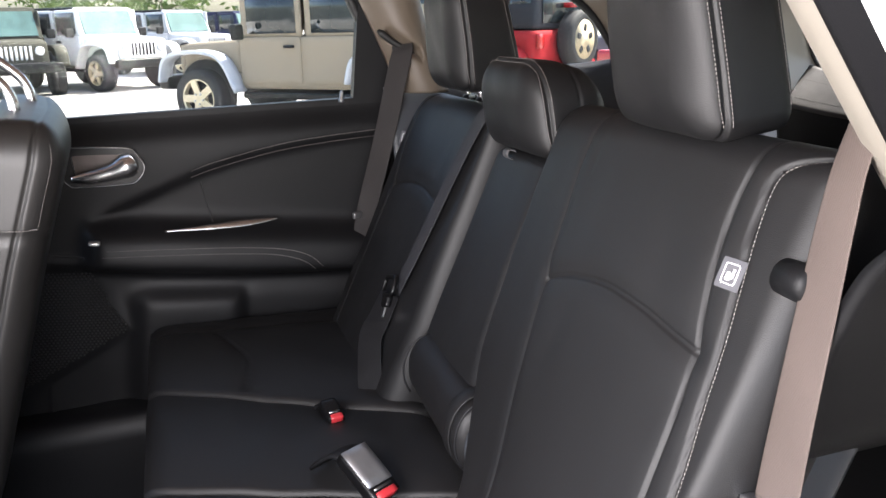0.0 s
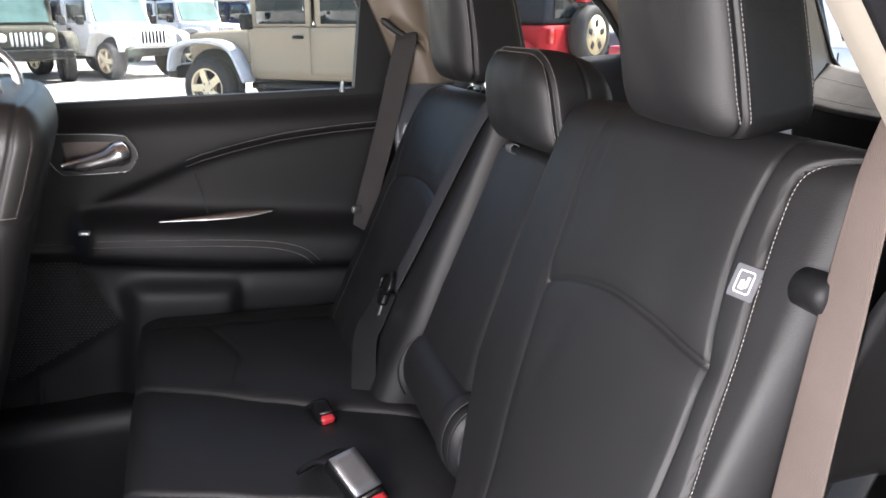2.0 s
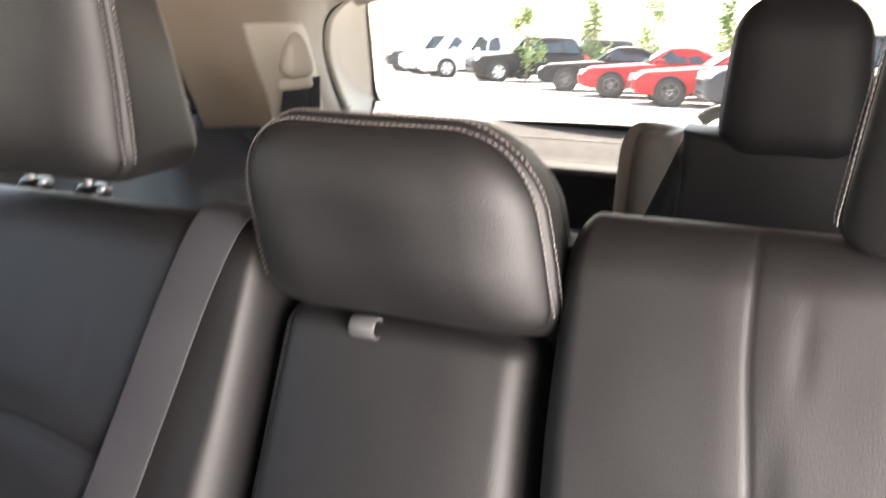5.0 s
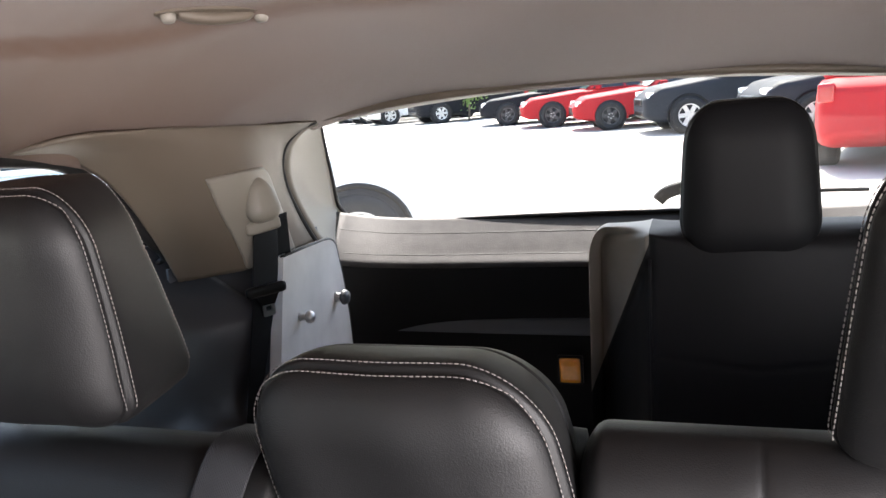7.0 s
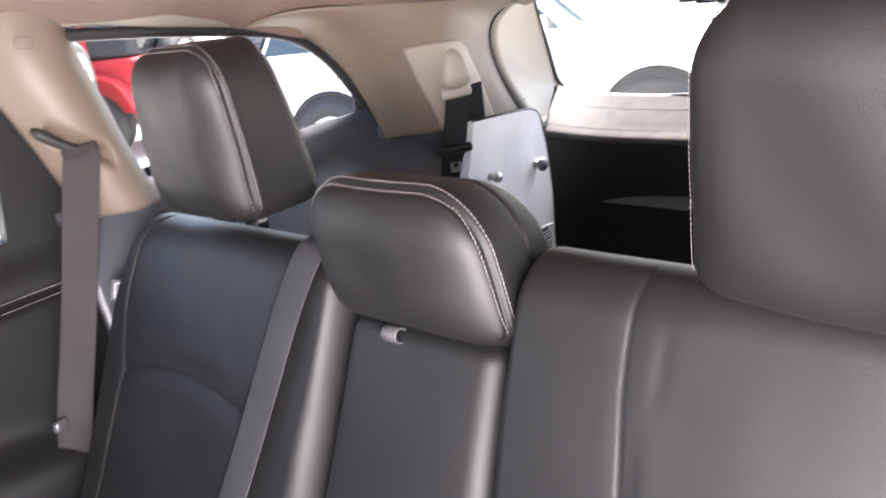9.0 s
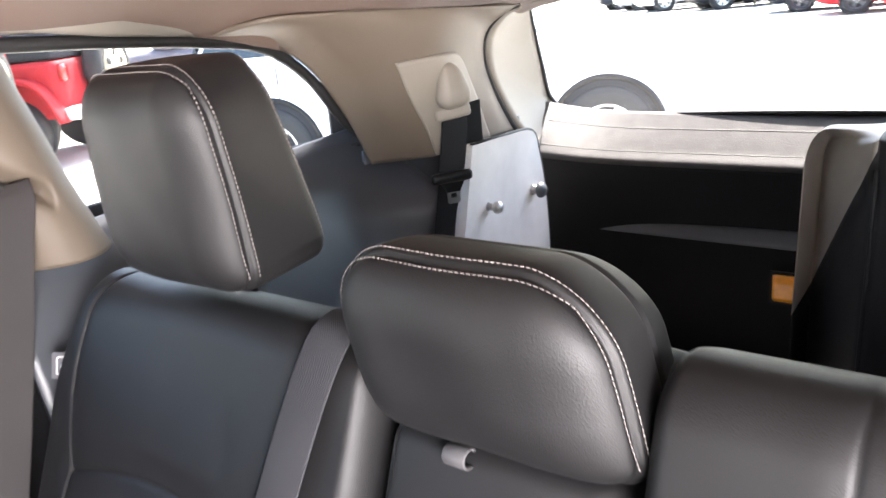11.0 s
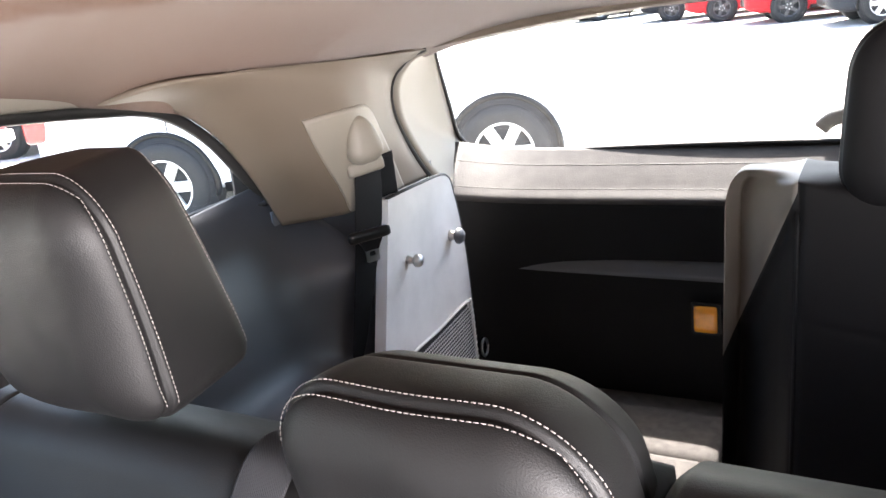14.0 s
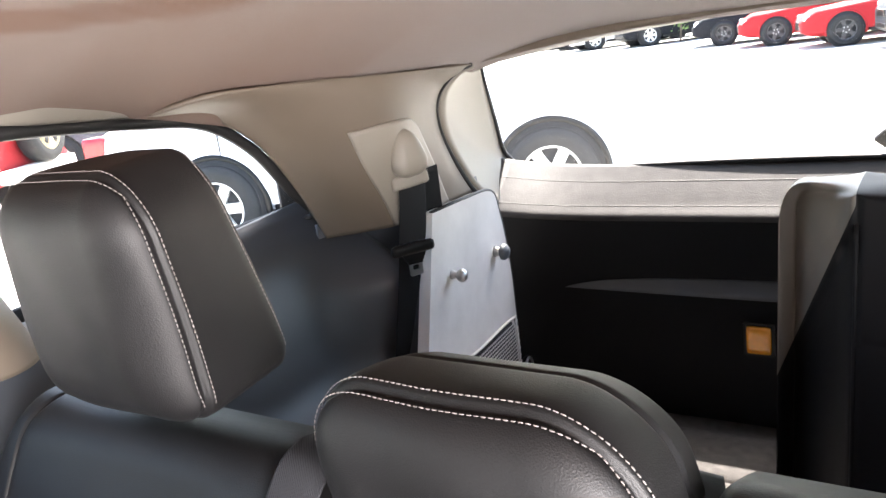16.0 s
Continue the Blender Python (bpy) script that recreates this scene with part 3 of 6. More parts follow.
# pillars, quarter trims and windows of both sides
LIFT[0] = 0.009
def side_wall(sg):
    def mirror(me):
        if sg > 0:
            for v in me.vertices:
                v.co.x = -v.co.x
            me.flip_normals()
        return me

    # C-pillar trim
    v_z = [1.50, 1.44, 1.386, 1.322, 1.27, 1.182, 1.16]
    front = [-0.125, -0.092, -0.064, -0.036, -0.014, 0.020, 0.028]
    back = [0.040, 0.060, 0.076, 0.096, 0.110, 0.142, 0.150]

    def c_trim(u, v):
        z = 1.50 - v * 0.325
        zz = v_z[::-1]
        f, b = np.interp(z, zz, front[::-1]), np.interp(z, zz, back[::-1])
        y = f + (b - f) * u
        x = -0.712 + 0.075 * np.clip(np.sin(np.pi * np.clip(0.04 + 0.90 * u, 0, 1)), 0, 1) ** 0.55 + 0.035 * np.clip((z - 1.38) / 0.12, 0, 1) ** 2
        slot = gauss(np.maximum(np.abs((y - 0.030)) - 0.034, 0), 0.004) * gauss(z - (1.283 - 0.62 * (y - 0.030)), 0.011)
        return x - 0.022 * slot, y, z

    def near_trim(u, v):
        z = 1.50 - v * 0.325
        f = -0.119 - 0.80 * (z - 1.35)
        y = f + 0.20 * u
        x = -np.interp(u, [0, 0.10, 0.22, 0.36, 0.6, 0.85, 1.0], [0.706, 0.655, 0.618, 0.603, 0.612, 0.645, 0.70]) + 0.03 * np.clip((z - 1.38) / 0.12, 0, 1) ** 2
        return x, y, z

    pillar = thing("c_pillar_trim", "beige moulded pillar trim with belt slot beside the seat", "pillar trim", (sg * 0.6, 0, 1.16), kind="structure")
    # same beige trim on both sides; the near one's door light is painted in
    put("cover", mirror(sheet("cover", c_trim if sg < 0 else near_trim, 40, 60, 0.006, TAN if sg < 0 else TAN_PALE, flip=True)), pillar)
    if sg < 0:
        put("airbag_mark", plate("airbag_mark", round_rect(0.024, 0.016, 0.003), 0.0012, TAN, frame_at((-0.6165, -0.022, 1.425), (0, 1, -0.1), (0.3, 0, 1)), hole=round_rect(0.022, 0.014, 0.0025)), pillar)
    # black tube laid in the slot to give the dark of its opening
    slot_pts = [(-0.662, -0.026, 1.314), (-0.657, -0.016, 1.305), (-0.654, 0.006, 1.288), (-0.652, 0.034, 1.272), (-0.655, 0.053, 1.262)]
    if sg < 0:
        put("belt_slot", mirror(tube("belt_slot", smooth_chain(slot_pts, 8), np.interp(np.linspace(0, 1, 33), [0, 0.2, 0.8, 1], [0.004, 0.008, 0.006, 0.003]), RUBBER, 12)), pillar, "dark filler for the shaded belt slot opening")
    lip = [(-0.714, -0.126 - 0.80 * (z - 1.35), z) for z in np.linspace(1.50, 1.165, 16)] if sg > 0 else [(-0.714, np.interp(z, v_z[::-1], front[::-1]) - 0.012, z) for z in np.linspace(1.50, 1.165, 16)]
    put("door_seal", mirror(tube("door_seal", lip, 0.007 if sg > 0 else 0.011, RUBBER, 8)), pillar, "black rubber door seal")
    if sg > 0:
        def outer_post(u, v):
            z = 1.50 - v * 0.36
            f = -0.137 - 0.80 * (z - 1.35)
            return -(0.708 + 0.036 * u), f + 0 * u, z

        def outer_side(u, v):
            z = 1.50 - v * 0.36
            f = -0.139 - 0.80 * (z - 1.35)
            return -(0.746 + 0.010 * u), f + 0.26 * u, z

        put("door_frame", mirror(sheet("door_frame", outer_post, 8, 12, 0.004, DOOR)), pillar, "black door frame strip")
        put("outer_skin", mirror(sheet("outer_skin", outer_side, 12, 12, 0.004, WHITE_PAINT)), pillar, "white painted body pillar")
    # dark lower quarter panel, from the window's lower edge down over the wheel house
    prof = [(-0.716, 1.219), (-0.690, 1.202), (-0.656, 1.166), (-0.630, 1.10), (-0.612, 1.03), (-0.600, 0.98), (-0.582, 0.950), (-0.55, 0.925), (-0.50, 0.91), (-0.478, 0.88), (-0.47, 0.80), (-0.47, 0.66)]
    pc = smooth_chain(prof, 8)

    def lower(u, v):
        i = v * (len(pc) - 1)
        x = np.interp(i, range(len(pc)), pc[:, 0])
        z = np.interp(i, range(len(pc)), pc[:, 1])
        y = -0.01 + u * 0.67
        lean = np.clip((y - 0.50) / 0.16, 0, 1) ** 2 * np.clip((1.19 - z) / 0.1, 0, 1)
        x = x + 0.125 * lean * np.clip((x + 0.47) / -0.17, 0, 1)
        rise = np.interp(y, [0, 0.3, 0.634, 0.7], [-0.02, -0.008, 0.012, 0.016])
        return x, y, z + rise * np.clip((z - 0.95) / 0.2, 0, 1)

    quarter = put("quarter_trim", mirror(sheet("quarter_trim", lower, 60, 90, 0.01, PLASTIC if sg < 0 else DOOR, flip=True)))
    tagged(quarter, "dark moulded plastic quarter trim under the side window", "side trim", kind="structure")
    # beige D-pillar trim: four columns of height lines
    c0 = [(-0.648, 0.332, 1.413), (-0.652, 0.425, 1.396), (-0.648, 0.500, 1.345), (-0.640, 0.552, 1.268), (-0.628, 0.588, 1.180)]
    c1 = [(-0.578, 0.405, 1.427), (-0.572, 0.490, 1.396), (-0.568, 0.545, 1.340), (-0.568, 0.580, 1.265), (-0.570, 0.630, 1.182)]
    c2 = [(-0.522, 0.60, 1.420), (-0.512, 0.62, 1.390), (-0.508, 0.645, 1.338), (-0.520, 0.660, 1.265), (-0.538, 0.668, 1.184)]
    c3 = [(-0.502, 0.76, 1.411), (-0.520, 0.76, 1.382), (-0.534, 0.775, 1.325), (-0.536, 0.80, 1.26), (-0.540, 0.82, 1.182)]
    c4 = [(-0.503, 0.880, 1.407), (-0.548, 0.848, 1.372), (-0.562, 0.846, 1.315), (-0.564, 0.880, 1.245), (-0.559, 0.926, 1.176)]
    cols = np.stack([smooth_chain(c, 8) for c in (c0, c1, c2, c3, c4)])
    rows_ = np.stack([smooth_chain(cols[:, i], 8) for i in range(cols.shape[1])])

    def d_trim(u, v):
        j, i = v * (rows_.shape[0] - 1), u * (rows_.shape[1] - 1)
        j0, i0 = np.minimum(j.astype(int), rows_.shape[0] - 2), np.minimum(i.astype(int), rows_.shape[1] - 2)
        a, b = (j - j0)[:, None], (i - i0)[:, None]
        p = rows_[j0, i0] * (1 - a) * (1 - b) + rows_[j0 + 1, i0] * a * (1 - b) + rows_[j0, i0 + 1] * (1 - a) * b + rows_[j0 + 1, i0 + 1] * a * b
        return p[:, 0], p[:, 1], p[:, 2]

    pillar2 = thing("d_pillar_trim", "beige moulded pillar trim between quarter and rear window", "pillar trim", (sg * 0.55, 0.6, 1.18), kind="structure")
    put("cover", mirror(sheet("cover", d_trim, 50, 50, 0.006, TAN, flip=True)), pillar2)
    put("seam", mirror(tube("seam", np.array([(x + 0.002, y, z) for x, y, z in smooth_chain([(-0.648, 0.335, 1.413), (-0.60, 0.39, 1.425), (-0.55, 0.49, 1.4265), (-0.522, 0.60, 1.4195), (-0.500, 0.76, 1.411), (-0.500, 0.87, 1.407)], 8)]), 0.0009, TAN, 6)), pillar2)
    # belt plate: a shallow four-cornered field laid on the trim
    def field(u, v):
        vv = (0.49 - 0.06 * u + 0.09 * np.clip((u - 0.78) / 0.22, 0, 1) ** 2) * (1 - v) + 0.992 * v
        uu = (0.34 + 0.29 * u) * (1 - v) + (0.45 + 0.28 * u) * v - 0.12 * v * (1 - v) * (1 - u)
        q = d_trim(uu, vv)
        return q[0] + 0.006, q[1] - 0.004, q[2]

    me = sheet("belt_plate", field, 30, 24, 0.012, TAN_PALE, flip=True)
    put("belt_plate", mirror(me), pillar2, "pale beige belt anchor plate")
    # black seal round the opening, quarter glass, tailgate seal
    seal = smooth_chain([(-0.668, -0.06, 1.436), (-0.668, 0.035, 1.431), (-0.666, 0.20, 1.420), (-0.664, 0.33, 1.406), (-0.664, 0.428, 1.388), (-0.660, 0.502, 1.338), (-0.652, 0.556, 1.264), (-0.655, 0.60, 1.222), (-0.685, 0.612, 1.206), (-0.70, 0.52, 1.196), (-0.71, 0.40, 1.193), (-0.72, 0.1, 1.188)], 10)
    win = thing("quarter_window", "side quarter window with black rubber seal", "car window", (sg * 0.69, 0.3, 1.2), kind="structure")
    put("seal", mirror(tube("seal", seal, np.where(np.arange(len(seal)) < 72, 0.009, 0.005), RUBBER, 8)), win)
    pane = put("pane", mirror(plate("pane", [(0.0, 1.18), (0.66, 1.20), (0.60, 1.30), (0.52, 1.40), (0.40, 1.45), (0.0, 1.465)], 0.004, GLASS, frame_at((-0.722, 0, 0), (0, 1, 0), (0, 0, 1)))), win)
    pane.visible_shadow = False
    put("body_side", mirror(sheet("body_side", lambda u, v: (-0.742 - 0.13 * np.sin(v * 1.6), -0.01 + 1.15 * u, 1.216 + 0.01 * u - 0.9 * v), 6, 10, 0.01, BLACK_PAINT)), win)
    put("body_corner", mirror(sheet("body_corner", lambda u, v: (-0.79 + 0.13 * u + 0.05 * (1 - v), 0.655 - 0.10 * (1 - v) ** 2 + (0.42 - 0.22 * (1 - v)) * u, 1.19 + 0.24 * (1 - v)), 8, 8, 0.01, BLACK_PAINT)), win)
    put("inner_closing", mirror(sheet("inner_closing", lambda u, v: (-0.648 + 0.09 * u, 0.592 + 0.35 * u, 1.20 - 0.16 * v), 6, 6, 0.006, PLASTIC, flip=True)), win)
    def rail_strip(u, v):
        y = -0.13 + 0.51 * u
        low = np.interp(y, [-0.13, 0.095, 0.182, 0.27, 0.38], [1.446, 1.440, 1.427, 1.418, 1.409])
        tall = np.interp(y, [-0.13, 0.095, 0.182, 0.27, 0.38], [0.030, 0.028, 0.024, 0.015, 0.002])
        return -0.655 + 0.014 * v, y, low + tall * v

    put("rail_trim", mirror(sheet("rail_trim", rail_strip, 40, 6, 0.004, TAN_PALE)), win, "pale beige trim strip over the glass")
    rail = smooth_chain([(-0.69, -1.0, 1.475), (-0.69, -0.4, 1.478), (-0.69, 0.0, 1.468), (-0.69, 0.3, 1.455), (-0.68, 0.45, 1.44)], 6)
    put("roof_rail", mirror(tube("roof_rail", rail, 0.026, BLACK_PAINT, 8)), win)
    return pillar2


side_wall(-1)
side_wall(1)

# grey cargo side panel with hooks and a vent grille
def panel_x(y):
    return -0.497 - 0.092 * (y - 0.72)


panel = thing("cargo_side_panel", "light grey grained cargo side panel with hooks", "side panel", (-0.5, 0.8, 0.7), kind="structure")
edge = [(0.560, 0.72), (0.585, 0.86), (0.610, 0.955), (0.655, 1.08), (0.695, 1.194)] + [tuple(p) for p in smooth_chain([(0.80, 1.189), (0.918, 1.177), (0.945, 1.13), (0.962, 1.05), (0.968, 0.95), (0.955, 0.72)], 5)]
outline = [(y, z) for y, z in edge]
pf = frame_at((panel_x(0.0), 0, 0), (-0.092, 1, 0), (0, 0, 1))
put("board", plate("board", outline[::-1], 0.02, GREY, pf), panel)
put("edge_bead", tube("edge_bead", np.array([(panel_x(y) - 0.004, y, z) for y, z in edge[4:]]), 0.004, RUBBER, 8), panel)
vent = [(0.66, 0.922), (0.93, 0.921), (0.945, 0.90), (0.945, 0.74), (0.60, 0.74), (0.60, 0.86)]
put("vent_backing", plate("vent_backing", vent[::-1], 0.003, RUBBER, Matrix.Translation((0.0035, 0, 0)) @ pf), panel)
put("vent_rim", tube("vent_rim", np.array([(panel_x(y) + 0.004, y, z) for y, z in smooth_chain([(0.60, 0.74), (0.605, 0.86), (0.66, 0.922), (0.80, 0.922), (0.93, 0.921), (0.948, 0.90), (0.945, 0.74)], 8)]), 0.0028, GREY, 8), panel)
verts, faces = [], []
for i in range(46):
    for j in range(24):
        y, z = 0.61 + 0.0075 * i + 0.00375 * (j % 2), 0.745 + 0.0072 * j
        if y < 0.66 and z > 0.86 + (y - 0.60):
            continue
        b, x = len(verts), panel_x(y) + 0.0036
        for a in range(6):
            verts.append((x + 0.0022, y + 0.0030 * math.cos(a * 1.047), z + 0.0026 * math.sin(a * 1.047)))
        faces.append(tuple(range(b, b + 6)))
put("vent_mesh", mesh_of("vent_mesh", verts, faces, GREY, smooth=False), panel)


def hook(y, z, r, name, big):
    h = thing(name, "round metal coat hook knob on the cargo panel" if not big else "dark round cargo knob by the tailgate", "hook", (panel_x(y), y, z), group="cargo hooks")
    m = frame_at((panel_x(y), y, z), (0, 1, 0), (0, 0, 1))
    put("stem", lathe("stem", [(0.0005, 0), (r * 0.75, 0), (r * 0.6, 0.004), (r * 0.5, 0.015)], 18, STEEL, m), h)
    put("knob", lathe("knob", [(0.0005, 0.012), (r * 0.7, 0.0125), (r, 0.016), (r, 0.021), (r * 0.75, 0.026), (0.0005, 0.028)], 20, STEEL if not big else PLASTIC, m), h)


hook(0.728, 1.080, 0.011, "cargo_hook", False)
hook(0.902, 1.066, 0.015, "cargo_hook", True)

# tailgate: pale surround, glass, ledge, dark inner board, wiper
gate = thing("tailgate", "closed tailgate with rear window, grey ledge and dark lower board", "tailgate", (0, 1.06, 0.7))
for sg in (-1, 1):
    inner = smooth_chain([(-0.503, 0.885, 1.409), (-0.525, 0.868, 1.400), (-0.550, 0.850, 1.374), (-0.560, 0.842, 1.342), (-0.566, 0.855, 1.297), (-0.565, 0.885, 1.242), (-0.561, 0.932, 1.176), (-0.562, 1.0, 1.124)], 8)
    outer = smooth_chain([(-0.540, 0.972, 1.418), (-0.552, 0.984, 1.404), (-0.573, 1.033, 1.339), (-0.592, 1.084, 1.275), (-0.610, 1.128, 1.219), (-0.612, 1.144, 1.198), (-0.604, 1.156, 1.184), (-0.596, 1.162, 1.172)], 8)

    def surround(u, v, a=inner, b=outer, s=sg):
        i = v * (len(a) - 1)
        p = [np.interp(i, range(len(a)), a[:, n]) * (1 - u) + np.interp(i, range(len(b)), b[:, n]) * u for n in range(3)]
        return p[0] * -s - s * 0.012 * np.sin(u * np.pi) * -1, p[1], p[2]

    put("surround", sheet("surround", surround, 10, 40, 0.01, TAN_PALE, flip=sg > 0), gate, "pale plastic window surround")
    put("seal", tube("seal", np.array([(-s_[0] * sg * 1.0, s_[1] - 0.004, s_[2]) for s_ in inner]), 0.0065, RUBBER, 8), gate)
put("header", sheet("header", lambda u, v: ((u * 2 - 1) * 0.52, 0.905 + 0.075 * v, 1.438 - 0.006 * v - 0.034 * (u * 2 - 1) ** 2 + 0.006 * np.sin(v * 3.1)), 20, 6, 0.012, TAN, flip=True), gate, "beige header trim")


def gate_prof(u, v, pts):
    c = smooth_chain(pts, 8)
    i = v * (len(c) - 1)
    x = (u * 2 - 1)
    bow = (1 - np.abs(x) ** 4) * 0.035
    keep = np.clip((1.166 - np.interp(i, range(len(c)), c[:, 0])) / 0.09, 0, 1)
    keep_in = np.clip((np.interp(i, range(len(c)), c[:, 1]) - 1.09) / 0.08, 0, 1)
    y = np.interp(i, range(len(c)), c[:, 0]) + (bow - 0.015) * keep - 0.05 * np.abs(x) ** 12
    return x * (0.583 + 0.016 * keep_in), y, np.interp(i, range(len(c)), c[:, 1]) + 0.030 * np.abs(x) ** 8


ledge_pts = [(1.166, 1.170), (1.135, 1.148), (1.10, 1.123), (1.068, 1.099), (1.057, 1.089), (1.055, 1.080)]
put("ledge", sheet("ledge", lambda u, v: gate_prof(u, v, ledge_pts), 60, 24, 0.01, LEDGE, flip=True), gate, "grey grained ledge under the rear window")
low_pts = [(1.058, 1.082), (1.057, 1.03), (1.056, 0.970), (1.054, 0.948), (1.052, 0.930), (1.050, 0.90), (1.040, 0.82), (1.02, 0.70)]
put("board", sheet("board", lambda u, v: gate_prof(u, v, low_pts), 60, 40, 0.02, BOARD, flip=True), gate, "dark plastic tailgate board")
def grab_ridge(u, v):
    """A sloping grip across the board that swells from a point."""
    x = -0.475 + 0.95 * u
    tall = 0.004 + 0.027 * (1 - np.exp(-(x + 0.475) / 0.14))
    bow = (1 - np.abs(x / 0.583) ** 4) * 0.035 - 0.015
    y = 1.058 + bow - np.where(v < 0.5, 0.030 * v * 2, 0.030 - 0.030 * (v - 0.5) * 2) * tall / 0.03
    z = 0.946 + tall * np.where(v < 0.5, 1 - v * 2, 0.0) - 0.004 * np.clip(v - 0.5, 0, 1)
    return x, y, z


# paler than the board: light on the slope is put into its colour
put("grab_ridge", sheet("grab_ridge", grab_ridge, 60, 9, 0.004, RIDGE, flip=True), gate, "sloping grip ridge, coloured lighter as if lit")
for off in (0.25, 0.55):
    c = np.array([gate_prof(np.array([u]), np.array([off]), ledge_pts) for u in np.linspace(0.01, 0.99, 90)])[:, :, 0]
    put("ledge_groove", tube("ledge_groove", c - np.array((0, 0, 0.0003)), 0.0009, RUBBER, 5), gate)
tilt = frame_at((0, 1.17, 1.168), (1, 0, 0), (0, -0.205, 0.26))
rim_out = [(-0.64, -0.03), (0.64, -0.03), (0.60, 0.375), (-0.60, 0.375)]
pane = put("rear_window", plate("rear_window", rim_out, 0.004, GLASS, tilt), gate, "clear rear window")
pane.visible_shadow = False
half_line = [(0.552, 0.302), (0.572, 0.218), (0.590, 0.136), (0.606, 0.066), (0.605, 0.038), (0.590, 0.008), (0.550, -0.005), (0.44, -0.008), (0.2, 0.0)]
line = smooth_chain([(-x, y) for x, y in half_line] + [(0, 0.003)] + half_line[::-1], 8)
put("glass_seal", tube("glass_seal", np.array([tuple(tilt @ Vector((x * 0.986, y + 0.005, 0.003))) for x, y in line]), 0.0048, RUBBER, 8), gate, "black window seal")
put("outer_skin", sheet("outer_skin", lambda u, v: ((u * 2 - 1) * 0.74, 1.20 - 0.06 * np.abs(u * 2 - 1) ** 4, 1.14 - 0.8 * v), 12, 8, 0.01, BLACK_PAINT, flip=True), gate)
arm = smooth_chain([(0.085, 0.004, 0.030), (0.105, 0.022, 0.034), (0.145, 0.034, 0.036), (0.20, 0.038, 0.036), (0.36, 0.040, 0.03)], 8)
put("wiper_arm", ribbon("wiper_arm", np.array([tuple(tilt @ Vector((x, y, -z))) for x, y, z in arm]), np.tile(tuple((tilt.to_3x3() @ Vector((0, 0.3, 1)))), (len(arm), 1)), 0.026, 0.012, BOARD), gate, "dark rear wiper arm behind the glass")
put("wiper_blade", tube("wiper_blade", [tuple(tilt @ Vector((x, 0.030 + 0.006 * math.sin(x * 6), -0.012))) for x in np.linspace(0.17, 0.46, 12)], 0.004, RUBBER, 8), gate)
lamp = thing("amber_reflector", "glowing amber sunlit reflector on the dark tailgate board", "reflector", (-0.09, 1.05, 0.84))
put("lens", box("lens", (0.042, 0.008, 0.052), 0.004, ORANGE, pose(-0.088, 1.048, 0.872)), lamp)
put("rim", plate("rim", round_rect(0.052, 0.062, 0.004), 0.004, BLACK, frame_at((-0.088, 1.050, 0.872), (1, 0, 0), (0, 0, 1)), hole=round_rect(0.043, 0.053, 0.003)), lamp)
loop = thing("tie_down_loop", "steel tie-down loop low on the cargo side", "tie-down", (-0.52, 1.0, 0.78))
put("ring", tube("ring", np.array([(-0.515, 0.985 + 0.013 * math.cos(a), 0.798 + 0.018 * math.sin(a)) for a in np.linspace(0, 2 * math.pi, 24)]), 0.0028, STEEL, 8), loop)
put("base", box("base", (0.008, 0.028, 0.036), 0.003, BOARD, pose(-0.524, 0.985, 0.798)), loop)

# plain closing walls ahead of the second row
# the block at y 0.08 is added, unseen, to stop light through a slit
for nm, sz, at in (("wall_front", (1.7, 0.08, 0.95), (0, -2.05, 0.62)), ("wall_passenger", (0.08, 1.0, 0.80), (-0.80, -1.5, 0.68)), ("wall_driver", (0.08, 0.95, 0.80), (0.82, -1.55, 0.68)), ("sill_driver", (0.14, 1.1, 0.22), (0.74, -0.5, 0.33)), ("sill_passenger", (0.20, 1.6, 0.32), (-0.70, -0.55, 0.36)), ("pillar_passenger", (0.06, 0.10, 0.50), (-0.735, -1.03, 1.25)), ("gap_filler", (0.03, 0.125, 0.72), (-0.708, 0.080, 0.78)), ("pillar_driver", (0.06, 0.10, 0.50), (0.76, -1.15, 1.25))):
    w = put(nm, box(nm, sz, 0.02, DOOR, pose(*at)))
    tagged(w, "black trimmed side of the cabin", "wall", kind="structure")

# ---- second row seats ----
LIFT[0] = 0.0
LEAN_U = np.array((0, 0.410, 0.912))
LEAN_N = np.array((0, -0.912, 0.410))
SEAT_O = np.array((0, -0.11, 0.855))


def along(z):
    return (z - 0.855) / 0.912


def seat_point(x, s, h):
    x, s, h = np.broadcast_arrays(np.asarray(x, float), np.asarray(s, float), np.asarray(h, float))
    return SEAT_O + np.stack([x, 0 * x, 0 * x], -1) + s[..., None] * LEAN_U + h[..., None] * LEAN_N


